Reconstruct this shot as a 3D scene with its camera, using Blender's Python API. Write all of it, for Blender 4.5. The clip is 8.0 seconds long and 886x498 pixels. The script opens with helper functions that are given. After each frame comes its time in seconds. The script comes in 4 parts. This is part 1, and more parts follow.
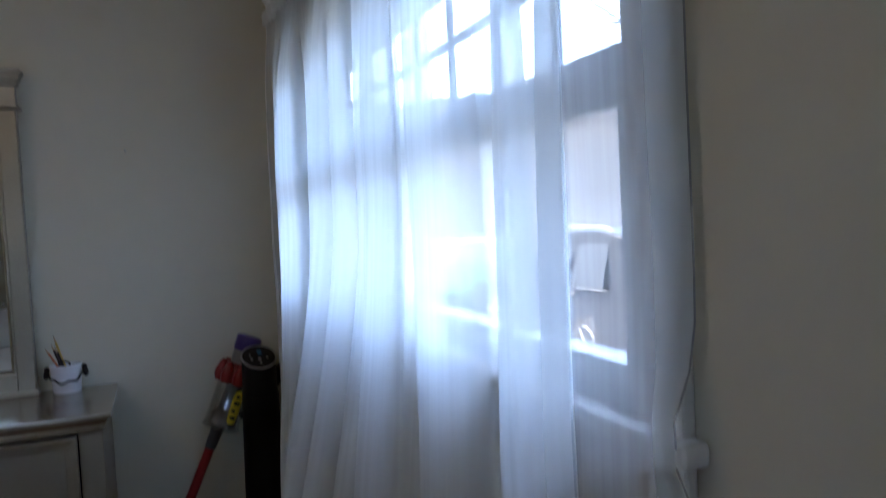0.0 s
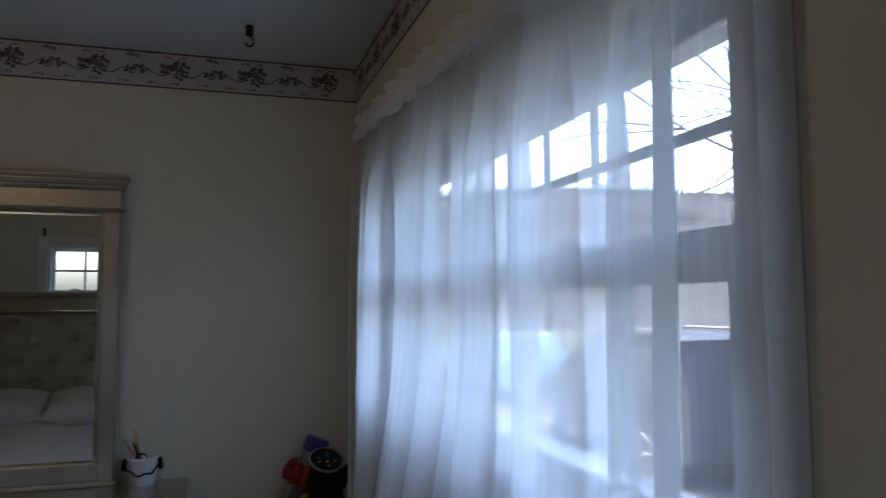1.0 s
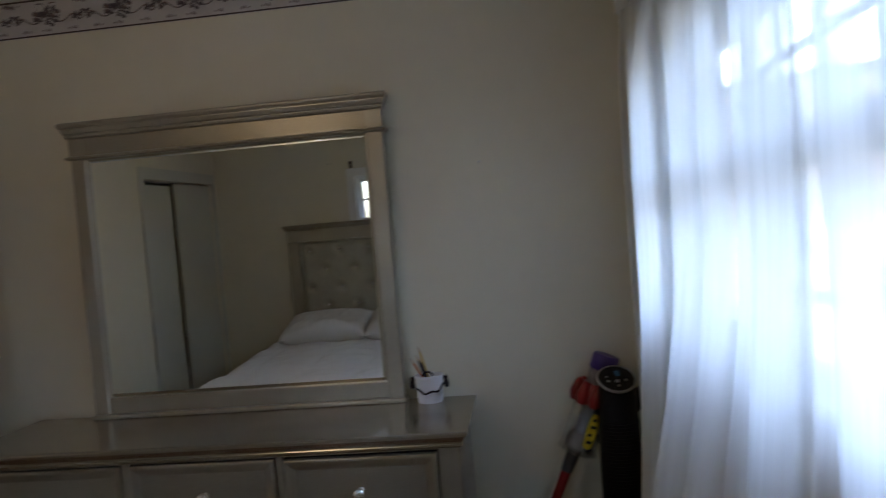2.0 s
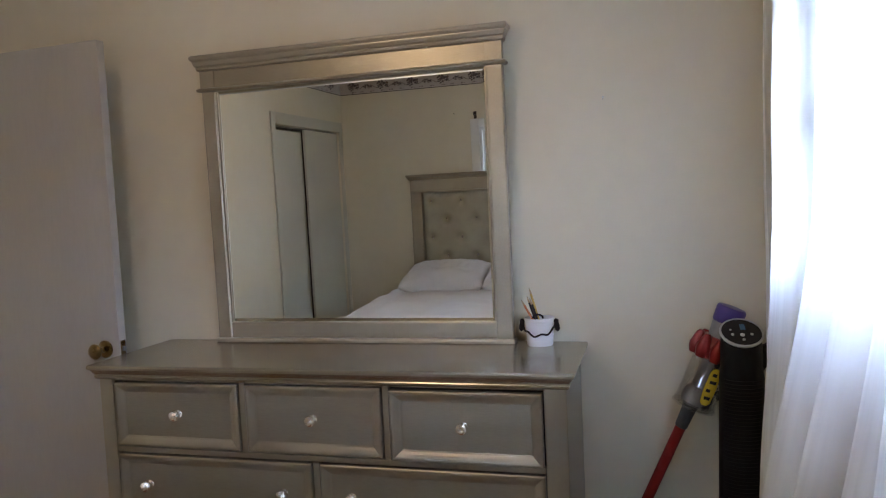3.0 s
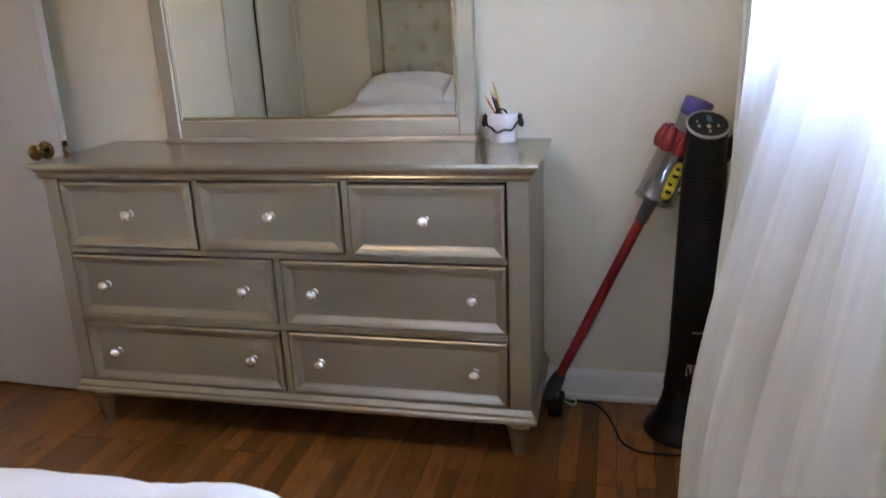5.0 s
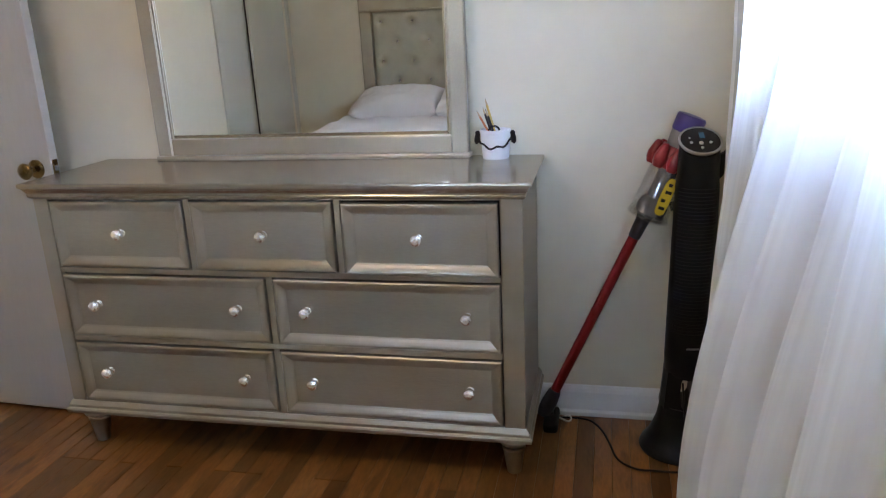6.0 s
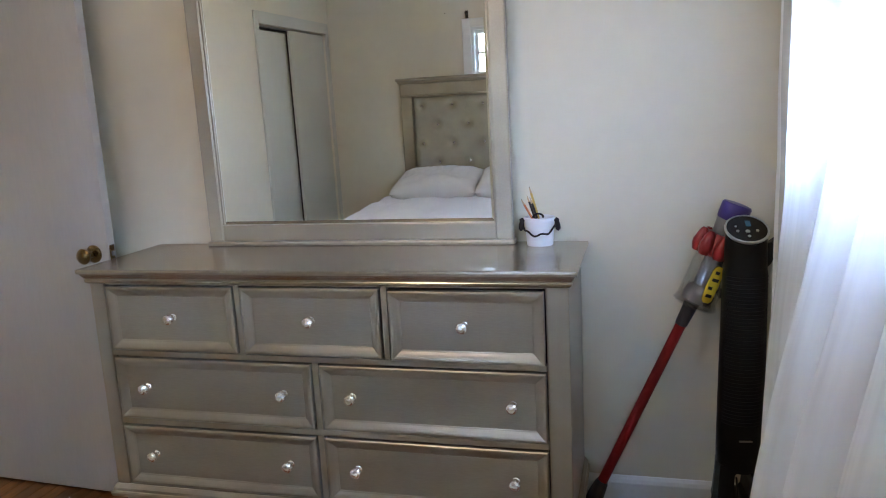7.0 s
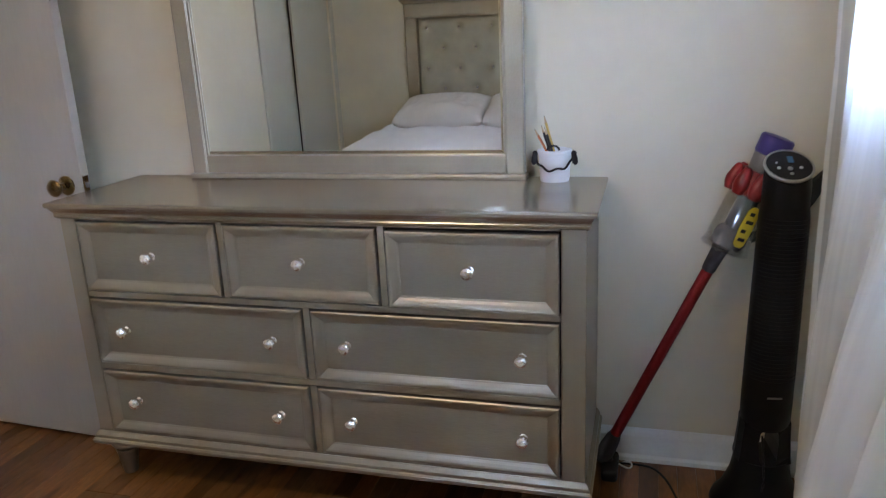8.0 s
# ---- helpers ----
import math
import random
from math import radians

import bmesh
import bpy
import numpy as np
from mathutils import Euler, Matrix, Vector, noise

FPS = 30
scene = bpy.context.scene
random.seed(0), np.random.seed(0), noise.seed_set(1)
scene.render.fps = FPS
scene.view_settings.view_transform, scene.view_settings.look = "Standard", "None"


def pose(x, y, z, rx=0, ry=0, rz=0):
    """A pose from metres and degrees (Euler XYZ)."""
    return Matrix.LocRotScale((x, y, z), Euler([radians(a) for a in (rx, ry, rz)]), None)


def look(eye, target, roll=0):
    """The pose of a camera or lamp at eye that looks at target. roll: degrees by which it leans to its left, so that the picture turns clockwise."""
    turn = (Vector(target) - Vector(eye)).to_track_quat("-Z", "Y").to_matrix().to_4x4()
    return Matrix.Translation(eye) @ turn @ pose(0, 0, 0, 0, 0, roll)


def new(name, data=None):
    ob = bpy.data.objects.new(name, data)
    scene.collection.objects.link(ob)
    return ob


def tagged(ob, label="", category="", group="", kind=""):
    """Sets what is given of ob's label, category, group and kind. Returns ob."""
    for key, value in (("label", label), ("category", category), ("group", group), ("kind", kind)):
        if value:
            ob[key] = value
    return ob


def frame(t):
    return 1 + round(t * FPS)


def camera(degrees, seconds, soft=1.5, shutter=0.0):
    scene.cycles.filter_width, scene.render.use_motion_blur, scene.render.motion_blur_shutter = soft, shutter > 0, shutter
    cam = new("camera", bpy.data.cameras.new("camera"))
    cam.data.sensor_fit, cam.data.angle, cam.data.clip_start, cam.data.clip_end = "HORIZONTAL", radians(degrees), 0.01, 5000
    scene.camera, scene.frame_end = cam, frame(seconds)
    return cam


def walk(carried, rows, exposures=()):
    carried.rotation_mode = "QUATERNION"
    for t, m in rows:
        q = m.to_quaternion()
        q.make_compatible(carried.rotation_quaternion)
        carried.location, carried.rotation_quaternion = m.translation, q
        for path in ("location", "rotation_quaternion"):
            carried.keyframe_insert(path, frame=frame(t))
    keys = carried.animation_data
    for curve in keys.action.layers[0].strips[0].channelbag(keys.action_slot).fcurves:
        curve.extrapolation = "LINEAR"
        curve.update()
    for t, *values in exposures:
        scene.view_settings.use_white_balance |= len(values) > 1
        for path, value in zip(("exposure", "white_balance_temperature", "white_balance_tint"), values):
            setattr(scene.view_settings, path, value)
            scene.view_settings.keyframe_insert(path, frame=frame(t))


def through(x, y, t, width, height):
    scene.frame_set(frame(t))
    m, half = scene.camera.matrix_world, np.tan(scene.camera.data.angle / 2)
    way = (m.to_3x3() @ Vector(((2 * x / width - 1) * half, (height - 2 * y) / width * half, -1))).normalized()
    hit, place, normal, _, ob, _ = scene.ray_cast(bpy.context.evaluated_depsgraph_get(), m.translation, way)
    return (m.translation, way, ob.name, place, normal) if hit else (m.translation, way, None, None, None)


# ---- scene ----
cam = camera(61.5, 8.0, 1.0, 0.3)
PATH = [
    (0, (0.156, -2.787, 1.442), (0.874, -0.922, 1.353), -2.9),
    (0.2, (0.127, -2.81, 1.474), (0.843, -0.944, 1.544), -2.7),
    (0.3, (0.118, -2.817, 1.486), (0.829, -0.953, 1.631), -1.8),
    (0.5, (0.118, -2.825, 1.524), (0.822, -0.966, 1.745), -1.3),
    (1, (0.065, -2.821, 1.523), (0.66, -0.917, 1.674), -0.3),
    (1.5, (0.114, -2.723, 1.493), (0.244, -0.727, 1.548), -3.0),
    (1.6, (0.13, -2.68, 1.494), (0.141, -0.68, 1.515), -4.6),
    (2, (0.201, -2.541, 1.499), (-0.01, -0.553, 1.448), -4.7),
    (2.1, (0.209, -2.524, 1.5), (-0.112, -0.551, 1.435), -4.6),
    (2.2, (0.211, -2.513, 1.498), (-0.167, -0.55, 1.424), -4.4),
    (3.3, (0.224, -2.47, 1.39), (-0.345, -0.561, 1.213), -2.6),
    (3.5, (0.218, -2.462, 1.383), (-0.364, -0.562, 1.163), -2.7),
    (4, (0.204, -2.449, 1.37), (-0.364, -0.556, 1.061), -2.4),
    (4.5, (0.198, -2.442, 1.336), (-0.34, -0.557, 0.941), -2.3),
    (5, (0.2, -2.426, 1.306), (-0.24, -0.565, 0.718), -2.5),
    (5.2, (0.199, -2.424, 1.287), (-0.219, -0.578, 0.642), -2.4),
    (6.3, (0.197, -2.408, 1.351), (-0.246, -0.521, 0.858), -3.1),
    (6.5, (0.18, -2.414, 1.363), (-0.305, -0.523, 0.927), -3.3),
    (7, (0.173, -2.425, 1.37), (-0.344, -0.528, 1.003), -3.1),
    (7.5, (0.167, -2.396, 1.381), (-0.347, -0.51, 0.963), -3.3),
    (8, (0.119, -2.213, 1.346), (-0.408, -0.363, 0.796), -2.7),
]
walk(cam, [(t, look(eye, target, roll)) for t, eye, target, roll in PATH],
     [(0, 4.05, 5800, 8), (0.3, 3.7, 5900, 8), (1.0, 3.3, 6150, 8), (1.5, 3.3, 6450, 8), (2.2, 4.6, 6600, 9), (3.3, 5.6, 6800, 13), (5.2, 6.15, 6500, 12), (6.5, 6.2, 6150, 10), (7.5, 6.0, 6050, 10), (8.0, 6.0, 6200, 11)])
SKY, SUN = 0.19, 0.12
CEILING, HALL, CEILING_GLOW = 0.28, 0.02, 0.03

# ---- world, sun, lamps ----
world = bpy.data.worlds.new("sky_world")
world.use_nodes = True
scene.world = world
wn = world.node_tree
sky = wn.nodes.new("ShaderNodeTexSky")
sky.sky_type = "NISHITA"
sky.sun_disc = False
sky.sun_elevation = radians(56)
sky.sun_rotation = radians(302)
sky.air_density, sky.dust_density, sky.ozone_density = 0.8, 5.0, 0.6
wn.links.new(sky.outputs[0], wn.nodes["Background"].inputs[0])
wn.nodes["Background"].inputs[1].default_value = SKY


def lamp(name, kind, energy, colour, m, size=0.1, size_y=0.0):
    d = bpy.data.lights.new(name, kind)
    d.energy, d.color = energy, colour
    if kind == "AREA":
        d.size = size
        if size_y:
            d.shape, d.size_y = "RECTANGLE", size_y
    elif kind == "SUN":
        d.angle = size
    else:
        d.shadow_soft_size = size
    ob = new(name, d)
    ob.matrix_world = m
    return ob


lamp("sun", "SUN", SUN, (1.0, 0.96, 0.9), look((-8, 5, 14), (0, 0, 0)), radians(60))


# ---- materials ----
def mat(name, colour, rough=0.6, metal=0.0, spread=0.06, scale=8.0, fine=90.0, bump=0.0, bump_scale=None, stretch=(1, 1, 1), coat=0.0, per="", tint=None, spec=0.5):
    """A painted, wooden or metal surface with two scales of variation."""
    m = bpy.data.materials.new(name)
    m.use_nodes = True
    nt = m.node_tree
    n, ln = nt.nodes, nt.links
    b = n["Principled BSDF"]
    b.inputs["Roughness"].default_value = rough
    b.inputs["Metallic"].default_value = metal
    b.inputs["Coat Weight"].default_value = coat
    b.inputs["Specular IOR Level"].default_value = spec
    tc = n.new("ShaderNodeTexCoord")
    mp = n.new("ShaderNodeMapping")
    mp.inputs["Scale"].default_value = stretch
    ln.new(n.new("ShaderNodeNewGeometry").outputs["Position"] if per else tc.outputs["Object"], mp.inputs[0])
    big = n.new("ShaderNodeTexNoise")
    big.inputs["Scale"].default_value = scale
    big.inputs["Detail"].default_value = 4
    small = n.new("ShaderNodeTexNoise")
    small.inputs["Scale"].default_value = fine
    small.inputs["Detail"].default_value = 3
    ln.new(mp.outputs[0], big.inputs["Vector"])
    ln.new(mp.outputs[0], small.inputs["Vector"])
    add = n.new("ShaderNodeMath")
    add.operation = "MULTIPLY_ADD"
    add.inputs[1].default_value = 0.45
    ln.new(small.outputs["Fac"], add.inputs[0])
    ln.new(big.outputs["Fac"], add.inputs[2])
    fac = add.outputs[0]
    ramp = n.new("ShaderNodeMapRange")
    ramp.inputs["From Min"].default_value, ramp.inputs["From Max"].default_value = 0.45, 1.0
    ramp.inputs["To Min"].default_value, ramp.inputs["To Max"].default_value = 1 - spread * 2, 1 + spread * 2
    ln.new(fac, ramp.inputs["Value"])
    out = ramp.outputs[0]
    if per:
        if per == "object":
            info = n.new("ShaderNodeObjectInfo").outputs["Random"]
        else:
            info = n.new("ShaderNodeNewGeometry").outputs["Random Per Island"]
        r2 = n.new("ShaderNodeMapRange")
        r2.inputs["To Min"].default_value, r2.inputs["To Max"].default_value = 0.62, 1.42
        ln.new(info, r2.inputs["Value"])
        mul = n.new("ShaderNodeMath")
        mul.operation = "MULTIPLY"
        ln.new(out, mul.inputs[0])
        ln.new(r2.outputs[0], mul.inputs[1])
        out = mul.outputs[0]
    mix = n.new("ShaderNodeVectorMath")
    mix.operation = "SCALE"
    mix.inputs[0].default_value = colour
    ln.new(out, mix.inputs["Scale"])
    col = mix.outputs[0]
    if tint:
        mm = n.new("ShaderNodeMix")
        mm.data_type = "RGBA"
        mm.inputs["B"].default_value = (*tint, 1)
        tr = n.new("ShaderNodeMapRange")
        tr.inputs["From Min"].default_value, tr.inputs["From Max"].default_value = 0.52, 0.68
        ln.new(big.outputs["Fac"], tr.inputs["Value"])
        ln.new(tr.outputs[0], mm.inputs["Factor"])
        ln.new(col, mm.inputs["A"])
        col = mm.outputs["Result"]
    ln.new(col, b.inputs["Base Color"])
    rr = n.new("ShaderNodeMapRange")
    rr.inputs["To Min"].default_value, rr.inputs["To Max"].default_value = max(0.02, rough - 0.07), min(1, rough + 0.07)
    ln.new(big.outputs["Fac"], rr.inputs["Value"])
    ln.new(rr.outputs[0], b.inputs["Roughness"])
    if bump:
        bp = n.new("ShaderNodeBump")
        bp.inputs["Strength"].default_value = bump
        bp.inputs["Distance"].default_value = 0.004
        src = small
        if bump_scale:
            src = n.new("ShaderNodeTexNoise")
            src.inputs["Scale"].default_value = bump_scale
            src.inputs["Detail"].default_value = 3
            ln.new(mp.outputs[0], src.inputs["Vector"])
        ln.new(src.outputs["Fac"], bp.inputs["Height"])
        ln.new(bp.outputs[0], b.inputs["Normal"])
    return m


def sheer(name, clear, colour, through=0.58):
    """Thin woven cloth: part open weave, part light that passes through the threads."""
    m = bpy.data.materials.new(name)
    m.use_nodes = True
    n, ln = m.node_tree.nodes, m.node_tree.links
    n.remove(n["Principled BSDF"])
    dif, tra, opn = n.new("ShaderNodeBsdfDiffuse"), n.new("ShaderNodeBsdfTranslucent"), n.new("ShaderNodeBsdfTransparent")
    dif.inputs[0].default_value = tra.inputs[0].default_value = (*colour, 1)
    a, b = n.new("ShaderNodeMixShader"), n.new("ShaderNodeMixShader")
    a.inputs[0].default_value = through
    ln.new(dif.outputs[0], a.inputs[1])
    ln.new(tra.outputs[0], a.inputs[2])
    tc, no = n.new("ShaderNodeTexCoord"), n.new("ShaderNodeTexNoise")
    mp = n.new("ShaderNodeMapping")
    mp.inputs["Scale"].default_value = (1, 25, 1)
    ln.new(tc.outputs["Object"], mp.inputs[0])
    ln.new(mp.outputs[0], no.inputs["Vector"])
    no.inputs["Scale"].default_value = 3.0
    mr = n.new("ShaderNodeMapRange")
    mr.inputs["To Min"].default_value, mr.inputs["To Max"].default_value = clear + 0.1, clear - 0.1
    ln.new(no.outputs["Fac"], mr.inputs["Value"])
    ln.new(mr.outputs[0], b.inputs[0])
    ln.new(a.outputs[0], b.inputs[1])
    ln.new(opn.outputs[0], b.inputs[2])
    ln.new(b.outputs[0], n["Material Output"].inputs["Surface"])
    return m


def clear_pane(name, tint=(1, 1, 1), rough=0.0, ior=1.45):
    m = bpy.data.materials.new(name)
    m.use_nodes = True
    b = m.node_tree.nodes["Principled BSDF"]
    b.inputs["Base Color"].default_value = (*tint, 1)
    b.inputs["Roughness"].default_value = rough
    b.inputs["Transmission Weight"].default_value = 1.0
    b.inputs["IOR"].default_value = ior
    return m


def glow(name, colour, strength):
    m = bpy.data.materials.new(name)
    m.use_nodes = True
    b = m.node_tree.nodes["Principled BSDF"]
    b.inputs["Base Color"].default_value = (*colour, 1)
    b.inputs["Emission Color"].default_value = (*colour, 1)
    b.inputs["Emission Strength"].default_value = strength
    return m


M_WALL = mat("wall_paint", (0.70, 0.638, 0.50), 0.55, spread=0.02, scale=1.3, fine=14, bump=0.06, bump_scale=160)
M_CEIL = mat("ceiling_paint", (0.68, 0.68, 0.67), 0.8, spread=0.015, scale=2, bump=0.05, bump_scale=120)
M_WHITE = mat("white_trim_paint", (0.78, 0.77, 0.74), 0.35, spread=0.03, scale=6, bump=0.03)
# white door paint, darkened to grey: the leaf's shade is put into the colour
M_DOOR_SHADED = mat("shaded_door_paint", (0.40, 0.378, 0.35), 0.42, spread=0.03, scale=2.5, bump=0.05, bump_scale=40, stretch=(1, 1, 0.2))
M_CLOSET = mat("closet_door_paint", (0.56, 0.545, 0.465), 0.45, spread=0.03, scale=2.0, bump=0.04)
M_OAKS = mat("oak_strip", (0.19, 0.072, 0.017), 0.36, spread=0.22, scale=4, fine=26, bump=0.10, stretch=(5, 1.1, 1), per="object", tint=(0.10, 0.036, 0.010), coat=0.15)
M_OAKJ = mat("oak_strip_rest", (0.19, 0.072, 0.017), 0.36, spread=0.22, scale=4, fine=26, bump=0.10, stretch=(5, 1.1, 1), per="island", tint=(0.10, 0.036, 0.010), coat=0.15)
M_GAP = mat("floor_joint", (0.02, 0.012, 0.008), 0.9)
M_SILVER = mat("champagne_silver_lacquer", (0.40, 0.354, 0.275), 0.36, metal=0.86, spread=0.03, scale=5, fine=240, bump=0.02, bump_scale=420)
M_PANEL = mat("textured_silver_panel", (0.40, 0.354, 0.275), 0.39, metal=0.86, spread=0.05, scale=7, fine=300, bump=0.17, bump_scale=240, stretch=(0.16, 1, 1))
M_TOP = mat("polished_silver_top", (0.41, 0.36, 0.285), 0.23, metal=0.86, spread=0.03, scale=4, fine=200, bump=0.015, bump_scale=300)
# near-black that paints the shade in the gaps round the drawers
M_SHADOWGAP = mat("drawer_gap_shade", (0.03, 0.027, 0.024), 0.8)
M_FRAME = mat("mirror_frame_silver", (0.42, 0.375, 0.30), 0.36, metal=0.65, spread=0.05, scale=5, fine=200, bump=0.08, bump_scale=350)
M_CRYSTAL = mat("faceted_chrome", (0.88, 0.87, 0.86), 0.16, metal=1.0, spread=0.04)
M_MIRROR = mat("silvered_mirror", (0.85, 0.885, 0.85), 0.0, metal=1.0, spread=0.0)
M_MIRROR.node_tree.nodes["Principled BSDF"].inputs["Roughness"].default_value = 0.0
for l in list(M_MIRROR.node_tree.links):
    if l.to_socket.name == "Roughness":
        M_MIRROR.node_tree.links.remove(l)
M_BRASS = mat("aged_brass", (0.20, 0.135, 0.055), 0.28, metal=1.0, spread=0.12, scale=30)
M_STEEL = mat("dull_steel", (0.35, 0.34, 0.33), 0.4, metal=1.0)
M_DARKHOOK = mat("dark_bronze", (0.05, 0.045, 0.04), 0.4, metal=0.8)
M_SHEER = sheer("sheer_white_voile", 0.37, (0.92, 0.935, 0.94), 0.80)
M_SHEER_T = sheer("thin_white_voile", 0.62, (0.88, 0.89, 0.90), 0.65)
M_SHEER_D = sheer("gathered_voile", 0.06, (0.90, 0.90, 0.89), 0.66)
M_FRILL = sheer("frilled_header_cloth", 0.05, (0.90, 0.88, 0.85), 0.28)
M_ROD = mat("white_rod_enamel", (0.7, 0.69, 0.66), 0.3)
M_GLASS = clear_pane("window_glass", ior=1.1)
M_SILL = mat("grey_sill_paint", (0.45, 0.455, 0.46), 0.6, spread=0.08, scale=9, bump=0.1)
M_VINYL = mat("white_vinyl_sash", (0.76, 0.77, 0.78), 0.4, spread=0.02)
M_DUVET = mat("white_duvet_cotton", (0.76, 0.76, 0.79), 0.85, spread=0.015, scale=5, bump=0.12, bump_scale=60)
M_PILLOW = mat("white_pillow_cotton", (0.70, 0.69, 0.70), 0.85, spread=0.02, scale=5, bump=0.15, bump_scale=35)
M_LINEN = mat("beige_upholstery", (0.40, 0.375, 0.30), 0.75, spread=0.05, scale=10, fine=200, bump=0.15, bump_scale=300)
M_RUG = mat("beige_flat_rug", (0.52, 0.48, 0.38), 0.95, spread=0.08, scale=20, fine=180, bump=0.5)
M_BLACK = mat("black_plastic", (0.006, 0.006, 0.007), 0.42, spread=0.1, bump=0.05, spec=0.22)
M_BLACKM = mat("matt_black_plastic", (0.009, 0.009, 0.010), 0.55, spread=0.1, bump=0.08, spec=0.35)
M_GREY = mat("grey_plastic", (0.055, 0.055, 0.06), 0.4, spread=0.06)
M_SILVERP = mat("silver_plastic", (0.55, 0.55, 0.56), 0.3, metal=0.7)
M_LCD = glow("display_blue", (0.02, 0.075, 0.13), 0.006)
M_RED = mat("red_anodised_tube", (0.30, 0.016, 0.016), 0.38, metal=0.25, spread=0.05)
M_REDP = mat("red_plastic", (0.24, 0.012, 0.010), 0.3, spread=0.05)
M_PURPLE = mat("purple_plastic", (0.055, 0.034, 0.19), 0.35, spread=0.05)
def thin_clear(name, clear, tint):
    """Thin clear plastic: mostly open, with a little gloss and haze."""
    m = bpy.data.materials.new(name)
    m.use_nodes = True
    n, ln = m.node_tree.nodes, m.node_tree.links
    opn, mx = n.new("ShaderNodeBsdfTransparent"), n.new("ShaderNodeMixShader")
    opn.inputs[0].default_value = (*tint, 1)
    n["Principled BSDF"].inputs["Base Color"].default_value = (0.8, 0.8, 0.82, 1)
    n["Principled BSDF"].inputs["Metallic"].default_value = 1.0
    n["Principled BSDF"].inputs["Roughness"].default_value = 0.12
    no, mr = n.new("ShaderNodeTexNoise"), n.new("ShaderNodeMapRange")
    no.inputs["Scale"].default_value = 25
    mr.inputs["To Min"].default_value, mr.inputs["To Max"].default_value = clear + 0.05, clear - 0.05
    ln.new(no.outputs["Fac"], mr.inputs["Value"])
    ln.new(mr.outputs[0], mx.inputs[0])
    ln.new(n["Principled BSDF"].outputs[0], mx.inputs[1])
    ln.new(opn.outputs[0], mx.inputs[2])
    ln.new(mx.outputs[0], n["Material Output"].inputs["Surface"])
    return m


M_BIN = thin_clear("clear_bin_plastic", 0.86, (0.95, 0.95, 0.95))
M_YELLOW = mat("yellow_sticker", (0.72, 0.52, 0.03), 0.5, spread=0.03)
M_INK = mat("black_print", (0.015, 0.014, 0.013), 0.6)
M_CUP = mat("white_ceramic", (0.80, 0.79, 0.82), 0.4, spread=0.03, bump=0.05)
M_ROPE = mat("black_cord", (0.014, 0.012, 0.016), 0.85, bump=0.4, bump_scale=300)
M_PENCIL = mat("yellow_pencil_lacquer", (0.60, 0.40, 0.10), 0.4)
M_PENCIL2 = mat("orange_pencil_lacquer", (0.50, 0.15, 0.05), 0.4)
M_PENCIL3 = mat("black_pencil_lacquer", (0.03, 0.02, 0.02), 0.4)
M_TIP = mat("sharpened_wood", (0.55, 0.38, 0.22), 0.7)
M_PAPER = mat("border_wallpaper", (0.52, 0.475, 0.455), 0.7, spread=0.05, scale=12, fine=70)
M_PLINE = mat("border_dark_line", (0.07, 0.05, 0.045), 0.7)
M_PRINT = mat("border_brown_print", (0.105, 0.085, 0.092), 0.7, spread=0.3, scale=60, tint=(0.22, 0.14, 0.10))
M_PRINT2 = mat("border_mauve_print", (0.21, 0.165, 0.17), 0.7, spread=0.25, scale=60, tint=(0.30, 0.18, 0.14))
M_LAMPG = glow("opal_lamp_glass", (1.0, 0.74, 0.44), CEILING_GLOW)
M_DARKDUST = mat("grey_dust", (0.16, 0.15, 0.145), 0.95, spread=0.2, scale=40)
# outside
M_GROUND = mat("winter_lawn", (0.036, 0.046, 0.022), 0.95, spread=0.25, scale=0.6, fine=8, bump=0.5, tint=(0.065, 0.055, 0.04))
M_ROAD = mat("asphalt_drive", (0.04, 0.041, 0.045), 0.85, spread=0.12, scale=1.0, fine=40, bump=0.3)
M_HILL = mat("far_bare_woods", (0.019, 0.023, 0.027), 0.95, spread=0.3, scale=0.08, fine=0.9)
M_BARK = mat("grey_bark", (0.085, 0.07, 0.06), 0.9, spread=0.2, bump=0.5)
M_CAR = mat("dark_car_paint", (0.02, 0.022, 0.027), 0.4, spread=0.05, spec=0.15)
M_CAR2 = mat("blue_car_paint", (0.16, 0.26, 0.33), 0.25, spread=0.05, coat=0.8)
M_CARGL = mat("car_window", (0.015, 0.018, 0.022), 0.2, spread=0.02, spec=0.12)
M_CHROME = mat("bright_rail", (0.17, 0.175, 0.18), 0.5, metal=0.7)
M_TYRE = mat("tyre_rubber", (0.02, 0.02, 0.02), 0.8)
M_FENCE = mat("weathered_fence", (0.10, 0.10, 0.10), 0.85, spread=0.12)


# ---- building blocks ----
def finish(name, bm, material, smooth=False):
    bmesh.ops.recalc_face_normals(bm, faces=bm.faces)
    me = bpy.data.meshes.new(name)
    bm.to_mesh(me)
    bm.free()
    if smooth:
        for p in me.polygons:
            p.use_smooth = True
        me.set_sharp_from_angle(angle=radians(40))
    me.materials.append(material)
    return me


def part(name, bm, material, parent, label="", smooth=False):
    ob = new(name, finish(name, bm, material, smooth))
    ob.parent = parent
    if label:
        ob["label"] = label
    return ob


def piece(name, me, parent, m):
    ob = new(name, me)
    ob.parent = parent
    ob.matrix_basis = m
    return ob


def thing(name, m, label, category, group="", kind=""):
    ob = new(name)
    ob.empty_display_size = 0.1
    ob.matrix_basis = m
    return tagged(ob, label, category, group, kind)


